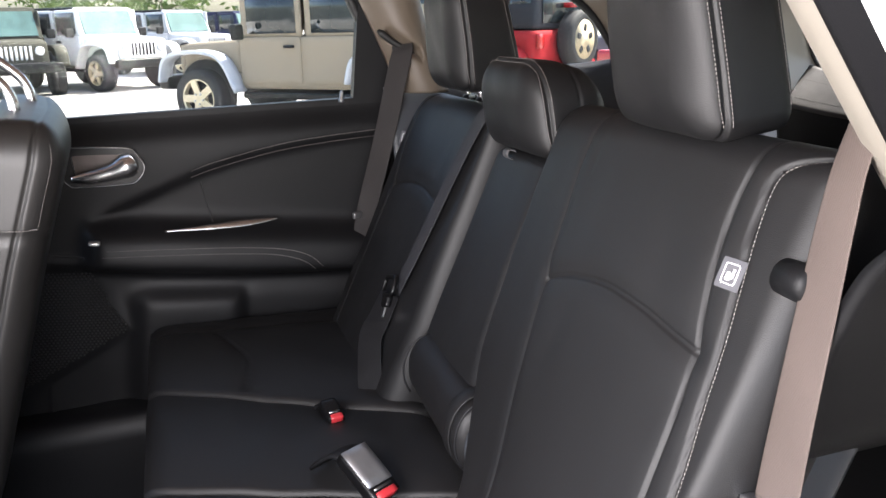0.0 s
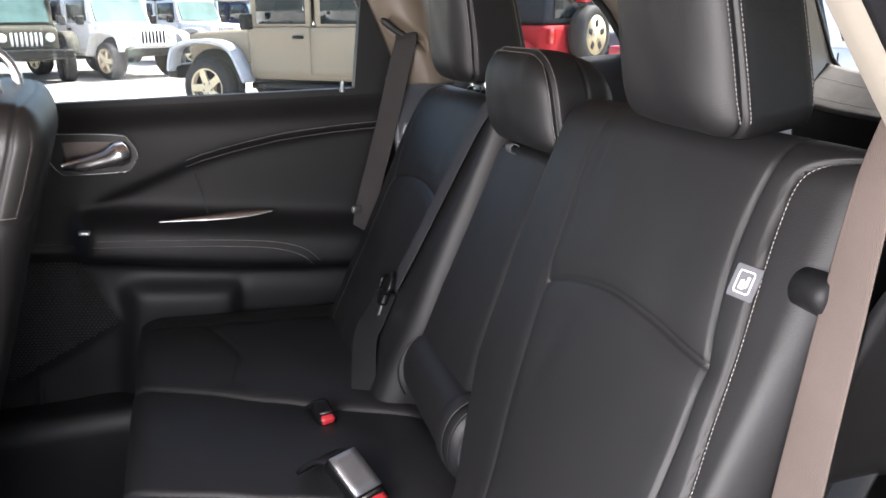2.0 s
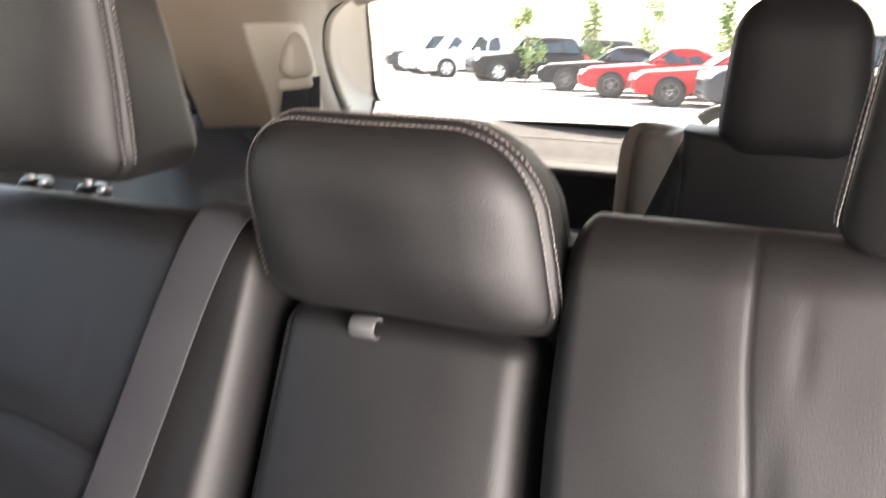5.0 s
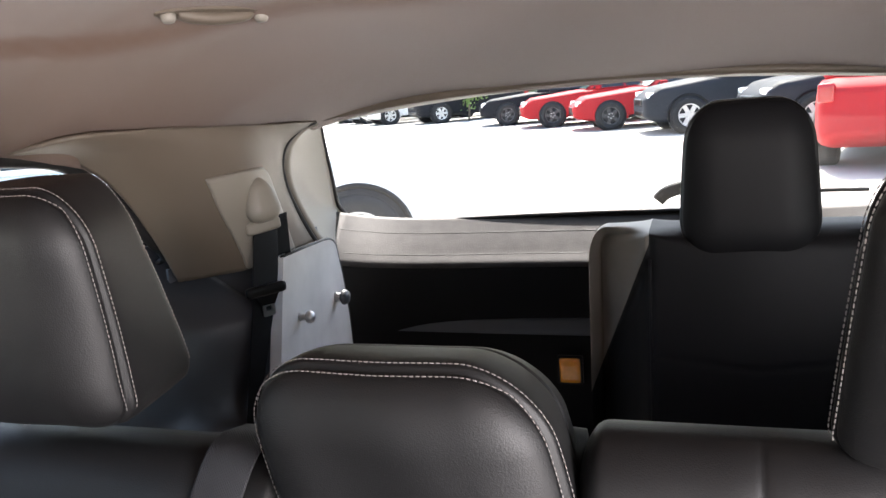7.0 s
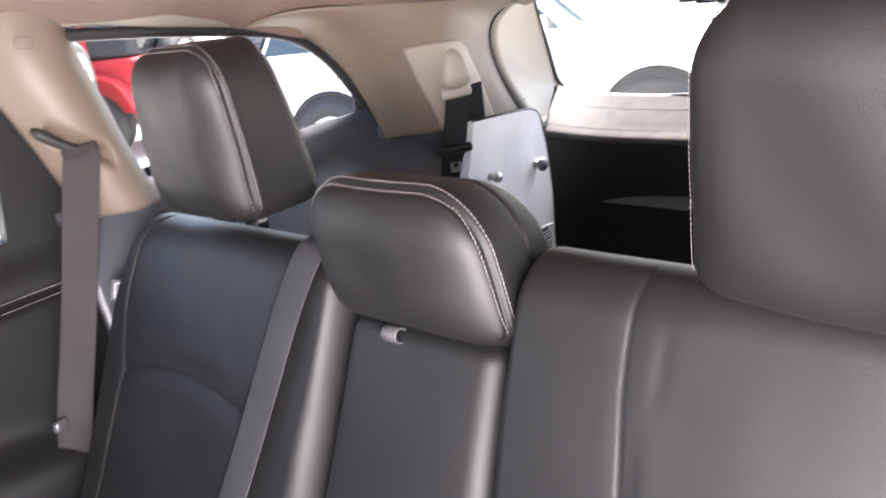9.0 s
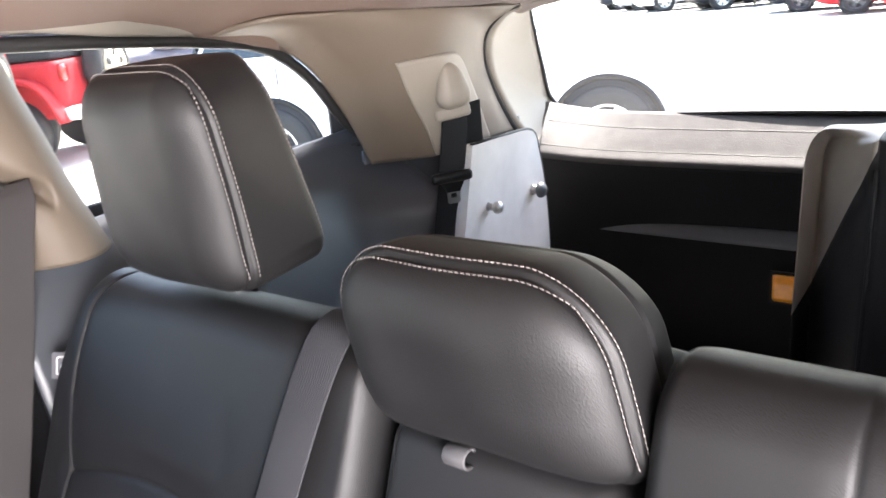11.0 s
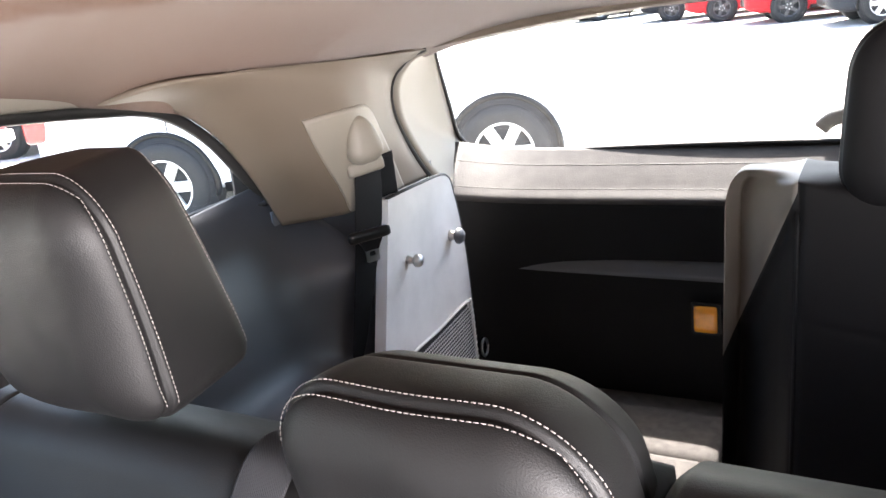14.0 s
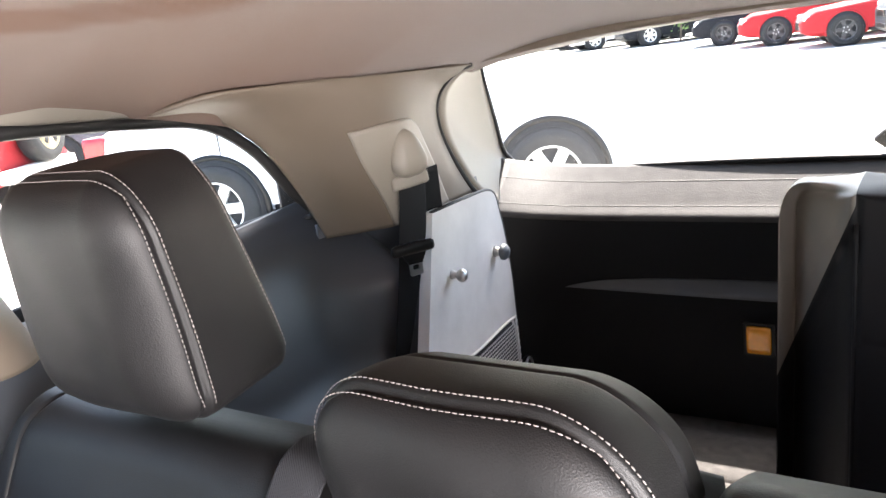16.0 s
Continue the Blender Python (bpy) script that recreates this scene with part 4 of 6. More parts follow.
def backrest(seat, x0, x1, z0, z1, seams, push, panels, dish=0.014, res=(200, 230, 12), corner=0.05, taper=None, follow=None, creases=(), inner=None):
    """A leather backrest: seams are chains of (x, z) pressed into its front; panels(x, z) numbers the pieces between them."""
    half = np.array(((x1 - x0) / 2, (along(z1) - along(z0)) / 2, 0.062))
    mid_x, mid_s = (x0 + x1) / 2, (along(z1) + along(z0)) / 2
    chains = [[(x, along(z)) for x, z in smooth_chain(c, 8)] for c in seams]
    c, faces = cube_points(res)
    p, n = rounded(c, half, (0.026, corner, 0.045))
    x, s, h = p[:, 0] + mid_x, p[:, 1] + mid_s, p[:, 2]
    if taper is not None:
        x = taper(x, SEAT_O[2] + s * 0.912)
    if follow is not None:
        # the mesh's columns and rows run along the seams
        fa, fb, fc = follow
        z = SEAT_O[2] + s * 0.912
        lines = sorted((fa, fb), key=lambda f: float(f(1.0)))
        step = (x1 - x0) / res[0]
        src = [x0] + [x0 + step * round((float(f(1.0)) - x0) / step) for f in lines] + [x1]
        dst = [np.full_like(z, x0) if inner is None else inner(z), lines[0](z), lines[1](z), np.full_like(z, x1)]
        g = p[:, 0] + mid_x
        new_x = g.copy()
        for a, b, da, db in zip(src[:-1], src[1:], dst[:-1], dst[1:]):
            m = (g >= a - 1e-6) & (g <= b + 1e-6)
            new_x[m] = da[m] + (db[m] - da[m]) * (g[m] - a) / (b - a)
        x = taper(new_x, z) * np.clip((np.abs(new_x) - 0.535) / 0.04, 0, 1) + new_x * (1 - np.clip((np.abs(new_x) - 0.535) / 0.04, 0, 1)) if taper is not None else new_x
        lo, hi = along(z0), along(z1)
        row = (hi - lo) / res[1]
        ref = lo + row * round((along(1.02) - lo) / row)
        goal = along(fc(x))
        g = p[:, 1] + mid_s
        s = np.where(g < ref, lo + (goal - lo) * (g - lo) / (ref - lo), goal + (hi - goal) * (g - ref) / (hi - ref))
    front = np.clip(n[:, 2] * 1.6, 0, 1)
    for k, chain in enumerate(chains):
        d = chain_distance(x, s, chain)
        h = h - front * ((0.0016, 0.0070)[k == 3] * gauss(d, 0.0019) if k in (1, 3) else 0.0050 * gauss(d, 0.0019)) - front * (0.0036 * gauss(d, 0.015) if k == 2 else 0.0014 * gauss(d, 0.010))
    h = h + front * dish * (1 - (p[:, 0] / half[0]) ** 2) * 0.5
    wob = np.array([noise.noise(Vector((a * 7, b * 7, mid_x * 7))) + 0.35 * noise.noise(Vector((a * 22, b * 16, mid_x * 3))) for a, b in zip(x, s)])
    h = h + front * 0.0022 * wob
    for cx_, cz_, wx, wz, deep in creases:
        h = h - front * deep * np.exp(-((x - cx_) / wx) ** 2 - ((SEAT_O[2] + s * 0.912 - cz_) / wz) ** 2)
    me = mesh_of("cover", seat_point(x, s, h - 0.062 + push), faces, LEATHER)
    centre = np.array([np.mean([(x[i], SEAT_O[2] + 0.912 * s[i], n[i, 2]) for i in f], 0) for f in faces])
    names, number = panels
    kinds = np.where(centre[:, 2] < -0.2, 0, number(centre[:, 0], centre[:, 1]))
    for name, m in split_mesh(me, kinds, names):
        put(name, m, seat)
    skin = np.stack([x, s, h - 0.062 + push], 1)[n[:, 2] > -0.1]
    bpy.data.meshes.remove(me)
    return skin


def on_skin(pts, skin, out=0.0008):
    """A line of (x, z) laid on a backrest's cover."""
    c = smooth_chain(pts, 12)
    res = []
    for x, z in c:
        d = np.hypot(skin[:, 0] - x, skin[:, 1] - along(z))
        near = np.argsort(d)[:4]
        w = 1 / (d[near] + 0.0008)
        res.append(float((skin[near, 2] * w).sum() / w.sum()))
    res = np.convolve(np.pad(res, 3, mode="edge"), np.ones(7) / 7, mode="valid")
    return seat_point(c[:, 0], along(c[:, 1]), res + out)


def chain_x(chain):
    c = smooth_chain(chain, 8)[::-1]
    return lambda z: np.interp(z, c[:, 1], c[:, 0])


def chain_z(chain):
    c = smooth_chain(chain, 8)
    c = c[np.argsort(c[:, 0])]
    return lambda x: np.interp(x, c[:, 0], c[:, 1])


NEAR_PUSH, FAR_PUSH = 0.012, 0.0
near_outer = [(0.486, 1.235), (0.489, 1.200), (0.487, 1.160), (0.492, 1.118), (0.503, 1.075), (0.515, 1.037), (0.525, 0.990), (0.531, 0.930), (0.541, 0.80), (0.546, 0.65)]
near_inner = [(0.206, 1.255), (0.203, 1.215), (0.203, 1.180), (0.205, 1.146), (0.210, 1.110), (0.216, 1.070), (0.228, 1.020), (0.246, 0.960), (0.270, 0.880), (0.300, 0.79), (0.325, 0.65)]
near_arch = [(0.228, 1.019), (0.250, 1.029), (0.288, 1.040), (0.350, 1.049), (0.418, 1.047), (0.472, 1.041), (0.516, 1.036)]
near_edge = [(0.592, 1.224), (0.556, 1.216), (0.532, 1.204), (0.524, 1.185), (0.527, 1.150), (0.536, 1.105), (0.546, 1.060), (0.559, 0.990), (0.570, 0.93), (0.583, 0.80), (0.586, 0.65)]
far_outer = [(-0.495, 1.22), (-0.528, 1.17), (-0.540, 1.09), (-0.523, 1.01), (-0.526, 0.89), (-0.535, 0.75), (-0.54, 0.65)]
far_inner = [(-0.198, 1.22), (-0.210, 1.13), (-0.224, 1.06), (-0.240, 1.02), (-0.262, 0.92), (-0.295, 0.75), (-0.31, 0.65)]
far_arch = [(-0.523, 1.006), (-0.46, 1.021), (-0.394, 1.030), (-0.32, 1.030), (-0.240, 1.018)]
PANELS = ["back_shell", "upper_panel", "lower_panel", "inner_bolster", "outer_bolster"]


def numbered(outer, inner, arch):
    fo, fi, fa = chain_x(outer), chain_x(inner), chain_z(arch)

    def number(x, z):
        k = np.where(z > fa(x), 1, 2)
        k = np.where(np.abs(x) < np.abs(fi(z)), 3, k)
        return np.where(np.abs(x) > np.abs(fo(z)), 4, k)

    return PANELS, number


def seam_lines(outer, inner, arch):
    return chain_x(inner), chain_x(outer), chain_z(arch)


def shoulder(x, z):
    t = np.clip((z - 1.05) / 0.16, 0, 1)
    return x - np.sign(x) * 0.05 * t * t * np.clip((np.abs(x) - 0.40) / 0.19, 0, 1)


def inboard(z):
    """Inner side of the wider seat: it draws in towards the cushion."""
    return np.interp(z, [0.58, 0.76, 0.83, 0.90, 1.02, 1.10, 1.2], [0.265, 0.208, 0.158, 0.118, 0.096, 0.089, 0.086])


def widening(x, z):
    return x + (inboard(z) - 0.076) * np.clip(x / 0.074, 0, 1)


near_seat = thing("rear_seat", "black leather outer rear seat with pale edge stitching", "car seat", (0.33, -0.1, 0.45), group="second row seats")
near_skin = backrest(near_seat, 0.080, 0.600, 0.58, 1.234, [near_outer, near_inner, near_arch, [(x - 0.007, z) for x, z in near_edge]], NEAR_PUSH, numbered(near_outer, near_inner, near_arch), follow=seam_lines(near_outer, near_inner, near_arch), inner=inboard, creases=((0.232, 1.165, 0.006, 0.022, 0.0010), (0.222, 1.09, 0.008, 0.03, 0.0012), (0.40, 1.12, 0.05, 0.02, 0.001), (0.30, 0.95, 0.02, 0.05, 0.0015)))
put("stitching", stitches("stitching", on_skin(near_edge, near_skin), r=0.00052), near_seat, "pale edge stitching")
far_seat = thing("rear_seat", "black leather outer rear seat beside the closed door", "car seat", (-0.37, -0.1, 0.45), group="second row seats")
backrest(far_seat, -0.596, -0.130, 0.58, 1.207, [far_outer, far_inner, far_arch], FAR_PUSH, numbered(far_outer, far_inner, far_arch), taper=shoulder, follow=seam_lines(far_outer, far_inner, far_arch), creases=((-0.36, 1.045, 0.09, 0.010, 0.002), (-0.28, 1.09, 0.010, 0.03, 0.0012)))
mid_seat = thing("centre_rear_seat", "narrow black leather centre seat between outer seats", "car seat", (-0.025, -0.1, 0.45), group="second row seats")
mid_seams = [[(-0.108, 1.14), (-0.112, 1.0), (-0.115, 0.8)], [(-0.11, 1.146), (-0.02, 1.149), (0.06, 1.146)]]
backrest(mid_seat, -0.125, 0.074, 0.78, 1.160, mid_seams, -0.012, (["back_shell", "back_panel", "side_bolster"], lambda x, z: np.where((x > -0.110) & (x < inboard(z) - 0.004) & (z < 1.146), 1, 2)), corner=0.03, res=(90, 140, 10), taper=widening)
put("headrest_carrier", box("headrest_carrier", (0.214, 0.07, 0.20), 0.012, DOOR, pose(-0.018, 0.098, 1.10)), mid_seat, "dark plastic headrest carrier")
# recliner knob and dark side shell of the near seat
put("side_shell", box("side_shell", (0.022, 0.115, 0.62), 0.010, PLASTIC, frame_at((0.585, 0.005, 0.905), (1, 0, 0), (0, 0.912, -0.41)), (4, 10, 24)), near_seat, "dark plastic side shell")
knob_place = frame_at((0.590, 0.004, 1.126), (0, 1, 0), (0, 0, 1))
put("recliner_knob", lathe("recliner_knob", [(0.0005, -0.02), (0.016, -0.02), (0.017, 0.006), (0.0155, 0.013), (0.010, 0.016), (0.0005, 0.0165)], 28, DOOR, knob_place), near_seat, "round black recliner knob")
put("recliner_lever", box("recliner_lever", (0.014, 0.060, 0.012), 0.005, DOOR, frame_at((0.592, 0.026, 1.152), (1, 0, 0), (0, 0.45, 0.9)), (4, 8, 4)), near_seat)
# pull loop at the top of the centre back
pull = thing("pull_strap", "short grey fabric pull loop above the centre back", "pull strap", (-0.046, 0.02, 1.13))
lp = [seat_point(-0.040, along(1.139) + 0.007 * math.sin(a), 0.0 + 0.008 * math.cos(a)) for a in np.linspace(-2.2, 2.2, 14)]
ln = [np.array(seat_point(0, 0.014 * math.sin(a), 0.009 * math.cos(a))) - np.array(seat_point(0, 0, 0)) for a in np.linspace(-2.2, 2.2, 14)]
put("webbing", ribbon("webbing", lp, ln, 0.019, 0.002, STRAP), pull)

# airbag tags on the outer bolsters
def tag(seat, x, z, push, dx, turn=0.0):
    o = seat_point(x, along(z), push + 0.0008)
    m = frame_at(tuple(o), (math.cos(turn), math.sin(turn), 0), tuple(LEAN_U)) @ Matrix.Rotation(radians(3 * dx), 4, "Z")
    t = put("airbag_tag", plate("airbag_tag", round_rect(0.031, 0.029, 0.002), 0.0008, TAG, m), seat, "small grey cloth airbag tag")
    put("print", plate("print", round_rect(0.019, 0.020, 0.003), 0.0006, WHITE_TAG, m @ Matrix.Translation((0, 0, 0.0007)), hole=round_rect(0.0168, 0.0178, 0.002)), t, "white printed frame")
    put("print", plate("print", [(-0.005, -0.006), (0.0, -0.0065), (0.005, -0.0035), (0.005, 0.005), (0.0025, 0.005), (0.002, -0.001), (-0.001, 0.002), (-0.004, 0.001)], 0.0006, WHITE_TAG, m @ Matrix.Translation((0, 0, 0.0007))), t, "white printed sign")


tag(near_seat, 0.519, 1.108, NEAR_PUSH + 0.002, 1)
tag(far_seat, -0.577, 1.098, FAR_PUSH - 0.006, -1, 0.55)


# ---- headrests ----
def headrest(seat, name, c, lean, half_h, w, ahead, behind, label, narrow=0.05, top_in=0.08, back_in=0.36, back_low=0.12, rad=0.05, back_seam=None, back_thread=True, wedge=0.0, drop=0.0, skew=0.0, low_rad=0.022, taper=0.0, yaw=0.0, back_taper=1.2):
    """A stitched headrest round its seam plane at c, leaning forward by some degrees."""
    up = np.array((0, -math.sin(radians(lean)), math.cos(radians(lean))))
    ahd = np.array((0, -math.cos(radians(lean)), -math.sin(radians(lean))))
    side = np.array((math.cos(radians(yaw)), -math.sin(radians(yaw)), 0))
    ahd = np.array((-math.sin(radians(yaw)) * math.cos(radians(lean)), ahd[1] * math.cos(radians(yaw)), ahd[2]))
    depth = ahead + behind
    half = np.array((w / 2, half_h, depth / 2))
    hs = depth / 2 - ahead
    rr = (rad, min(rad, half_h * 0.8), 0.032)

    def lay(p, n, groove=True):
        x, s, h = p[:, 0].copy(), p[:, 1].copy(), p[:, 2].copy()
        if groove:
            g = 0.0042 * gauss(h - hs, 0.0026) + 0.0016 * gauss(h - hs, 0.009)
            if back_seam is not None:
                g = g + 0.003 * gauss(h - hs - back_seam, 0.0026)
            x, s, h = x - n[:, 0] * g, s - n[:, 1] * g, h - n[:, 2] * g
        # tighter corners along the lower edge
        was = half[0] - rr[0] + rr[0] * np.sqrt(1 - np.clip((-p[:, 1] - half_h + rr[1]) / rr[1], 0, 0.98) ** 2)
        now = half[0] - low_rad + low_rad * np.sqrt(1 - np.clip((-p[:, 1] - half_h + low_rad) / low_rad, 0, 0.98) ** 2)
        x = x * now / was - skew * s
        t = (s / half_h + 1) / 2
        b = np.clip((hs - h) / behind, 0, 1)
        x = x * (1 - narrow * (1 - t) ** 2 - top_in * t**3) * (1 - back_in * b ** 1.3) * (1 - taper * t * (1 + back_taper * b))
        s = s - back_low * half_h * b * b * t - drop * np.clip(hs - h, 0, 1) * (1 - t)
        h = np.where(h < hs, hs - (hs - h) * (1 - wedge * t), h)
        face = np.clip(p[:, 2] / half[2], 0, 1)
        h = h + 0.006 * (1 - (x / half[0]) ** 2) * face + 0.0012 * np.sin(x * 60 + s * 35) * face
        return c + x[:, None] * side + s[:, None] * up + (h - hs)[:, None] * ahd

    head = put(name, pillow(name, half, rr, (84, 84, 64), lay, LEATHER), seat, label)
    rows = [(0.0058, 0.93), (-0.0058, 0.93)]
    if back_seam is not None and back_thread:
        rows.append((back_seam + 0.005, 0.9))
    for off, low in rows:
        hc = (hs + off) / half[2]
        ps = [(-1, a, hc) for a in np.linspace(-low, 1, 60)] + [(a, 1, hc) for a in np.linspace(-1, 1, 60)[1:-1]] + [(1, a, hc) for a in np.linspace(1, -low, 60)]
        p, n = rounded(np.array(ps), half, rr)
        put("stitching", stitches("stitching", lay(p + n * 0.0005, n, False), r=0.00046), head, "pale thread stitching")
    return head


def posts(seat, head, cx, y, z):
    for dx in (-0.036, 0.036):
        put("post", tube("post", [(cx + dx, y - 0.012 * t, z - 0.03 + 0.10 * t) for t in np.linspace(0, 1, 6)], 0.0055, CHROME, 12), head, "chrome post")
        m = frame_at((cx + dx, y, z), (1, 0, 0), (0, 1, 0))
        put("post_guide", lathe("post_guide", [(0.0065, -0.02), (0.015, -0.018), (0.016, 0.002), (0.013, 0.007), (0.0065, 0.008)], 18, BLACK, m), seat, "black plastic post guide")
        put("release_button", box("release_button", (0.010, 0.012, 0.006), 0.002, STEEL, m @ Matrix.Translation((0.014, -0.002, 0.004)), (3, 3, 3)), seat)


far_head = headrest(far_seat, "headrest", np.array((-0.352, 0.033, 1.312)), 6, 0.100, 0.202, 0.026, 0.120, "leather headrest with pale double stitching", narrow=0.0, top_in=0.05, back_in=0.14, back_low=0.10, rad=0.050, back_seam=-0.106, wedge=0.12, drop=0.06, low_rad=0.026, taper=0.13, skew=-0.10, back_taper=3.4)
posts(far_seat, far_head, -0.406, 0.106, 1.188)
near_head = headrest(near_seat, "headrest", np.array((0.349, 0.022, 1.318)), 9, 0.101, 0.224, 0.026, 0.108, "leather headrest with pale double stitching", narrow=0.0, top_in=0.05, back_in=0.26, back_low=0.08, rad=0.050, back_seam=-0.094, wedge=0.08, drop=0.05, low_rad=0.026, taper=0.13, yaw=6)
posts(near_seat, near_head, 0.352, 0.098, 1.204)
headrest(mid_seat, "headrest", np.array((-0.026, 0.024, 1.214)), 3, 0.070, 0.224, 0.024, 0.110, "wide low leather headrest with pale double stitching", narrow=0.02, top_in=0.08, skew=0.17, back_in=0.10, back_low=0.55, rad=0.054, back_seam=-0.052, back_thread=False)

# ---- seat cushions ----
def cushion(seat, x0, x1, y0, y1, z, seams, res=(100, 100, 10), rise=0.012, lean0=0.0, lean1=0.0):
    """lean0, lean1: how far the two sides drift in x from the front edge to the back."""
    half = np.array(((x1 - x0) / 2, (y1 - y0) / 2, 0.075))
    cx, cy = (x0 + x1) / 2, (y0 + y1) / 2
    chains = [[tuple(q) for q in smooth_chain(c, 8)] for c in seams]

    def shape(p, n):
        x, y, h = p[:, 0] + cx, p[:, 1] + cy, p[:, 2]
        g, back = (p[:, 0] / half[0] + 1) / 2, (y - y0) / (y1 - y0)
        x = x + back * (lean0 * (1 - g) + lean1 * g)
        up = np.clip(n[:, 2] * 1.5, 0, 1)
        for c in chains:
            d = chain_distance(x, y, c)
            h = h - up * (0.004 * gauss(d, 0.003) + 0.006 * gauss(d, 0.025))
        h = h + up * 0.012 * (1 - (p[:, 0] / half[0]) ** 2)
        h = h + up * 0.002 * np.sin(x * 23 + 2 * np.sin(y * 17)) * np.sin(y * 19)
        return np.stack([x, y, h - 0.075 + z - rise * (y - y0) / (y1 - y0)], 1)

    put("cushion", pillow("cushion", half, (0.014, 0.045, 0.022), res, shape, LEATHER), seat)
    put("cushion_base", box("cushion_base", (x1 - x0 - 0.06, y1 - y0 - 0.08, 0.26), 0.02, PLASTIC, pose(cx, cy, z - 0.27)), seat)


cushion(far_seat, -0.66, -0.329, -0.575, -0.10, 0.708, [[(-0.60, -0.58), (-0.585, -0.4), (-0.56, -0.10)], [(-0.56, -0.44), (-0.504, -0.416), (-0.40, -0.385), (-0.287, -0.402)]], lean1=0.25)
cushion(mid_seat, -0.327, 0.010, -0.575, -0.10, 0.706, [], lean0=0.25, lean1=0.175)
cushion(near_seat, 0.012, 0.585, -0.575, -0.10, 0.708, [[(0.18, -0.58), (0.25, -0.10)]], lean0=0.175)

# lower roll of the folding centre back, with its end cap
roll = thing("armrest_hinge", "black leather hinge roll under the centre back", "armrest hinge", (0.03, -0.15, 0.72))
put("roll", pillow("roll", (0.142, 0.044, 0.058), (0.02, 0.041, 0.054), (30, 24, 24), lambda p, n: np.stack([p[:, 0] + 0.040, p[:, 1] - 0.108 - 0.006 * (p[:, 0] / 0.145), p[:, 2] * 0.96 + 0.780 - 0.004 * (p[:, 0] / 0.145)], 1), LEATHER), roll)
put("end_cap", lathe("end_cap", [(0.0005, 0.0), (0.045, 0.0), (0.050, 0.006), (0.048, 0.014), (0.041, 0.020), (0.0005, 0.022)], 32, PLASTIC, frame_at((0.182, -0.114, 0.777), (0, 1, 0), (0, 0, 1)) @ Matrix.Diagonal((0.70, 1.0, 1.0, 1.0))), roll, "rounded plastic end cap")
put("strap", ribbon("strap", [(0.138, -0.112 - 0.0465 * math.cos(a), 0.778 + 0.0600 * math.sin(a)) for a in np.linspace(-0.9, 2.6, 20)], [(0, -math.cos(a), math.sin(a)) for a in np.linspace(-0.9, 2.6, 20)], 0.028, 0.003, LEATHER), roll)
for px_ in (-0.085, 0.168):
    put("piping", tube("piping", [(px_, -0.110 - 0.0455 * math.cos(a), 0.778 + 0.0590 * math.sin(a)) for a in np.linspace(-0.7, 1.9, 24)], 0.0018, LEATHER_SOFT, 8), roll)

# ---- front passenger seat ----
front = thing("front_seat", "black leather front seat seen from behind, pale stitching", "car seat", (-0.37, -0.8, 0.3))


def front_shape(p, n):
    x, h, s = p[:, 0] - 0.365, p[:, 1], p[:, 2]
    z = s + 0.80
    y = -0.752 + h + np.interp(z, [0.4, 0.735, 0.92, 1.07, 1.2], [-0.13, -0.062, -0.026, 0.008, 0.02]) + 0.012 * (1 - (p[:, 0] / 0.24) ** 2) * (n[:, 1] > 0) + 0.05 * (p[:, 0] / 0.49 + 0.5)
    g = 0.004 * gauss(h - 0.022, 0.003) * (np.abs(n[:, 1]) < 0.95)
    g = g + 0.004 * gauss(z - (0.968 + 0.0 * x), 0.0035) * (n[:, 1] > -0.3)
    return np.stack([x - n[:, 0] * g, y - n[:, 1] * g, z - n[:, 2] * g], 1)


put("backrest", pillow("backrest", (0.245, 0.06, 0.325), (0.05, 0.045, 0.06), (40, 40, 90), front_shape, FRONT_LEATHER), front)
fp = []
for a in np.linspace(0.56, 0.95, 50):
    fp.append((1, 0.74, a))
q, n_ = rounded(np.array(fp), (0.245, 0.06, 0.325), (0.05, 0.045, 0.06))
for off in (-0.006, 0.006):
    put("stitching", stitches("stitching", front_shape(q + n_ * 0.001 + np.array((0, off, 0)), n_ * 0)), front)
for off in (0.0,):
    fp = [(a, 1, 0.528) for a in np.linspace(0.9, -0.9, 60)]
    q, n_ = rounded(np.array(fp), (0.245, 0.06, 0.325), (0.05, 0.045, 0.06))
    put("stitching", stitches("stitching", front_shape(q + np.array((0, 0.003, 0)), n_ * 0)), front)
fp = [(1, a, 0.528) for a in np.linspace(-0.9, 0.95, 30)]
q, n_ = rounded(np.array(fp), (0.245, 0.06, 0.325), (0.05, 0.045, 0.06))
put("stitching", stitches("stitching", front_shape(q + n_ * 0.001 + np.array((0, 0, 0.006)), n_ * 0), r=0.0008), front)
put("cushion", box("cushion", (0.50, 0.50, 0.18), 0.05, LEATHER, pose(-0.365, -1.05, 0.58), (14, 14, 8)), front)
put("base", box("base", (0.44, 0.46, 0.20), 0.03, PLASTIC, pose(-0.365, -1.05, 0.40)), front)
for dx in (-0.085, 0.085):
    ps = smooth_chain([(-0.365 + dx, -0.722, 1.085), (-0.365 + dx, -0.714, 1.125), (-0.365 + dx, -0.728, 1.16), (-0.365 + dx, -0.77, 1.195), (-0.365 + dx, -0.80, 1.235)], 8)
    put("post", tube("post", ps, 0.008, CHROME, 12), front, "chrome headrest post")
    put("post_guide", lathe("post_guide", [(0.008, 0), (0.02, 0.001), (0.021, 0.006), (0.014, 0.012), (0.008, 0.013)], 20, BLACK, pose(-0.365 + dx, -0.722, 1.108)), front)
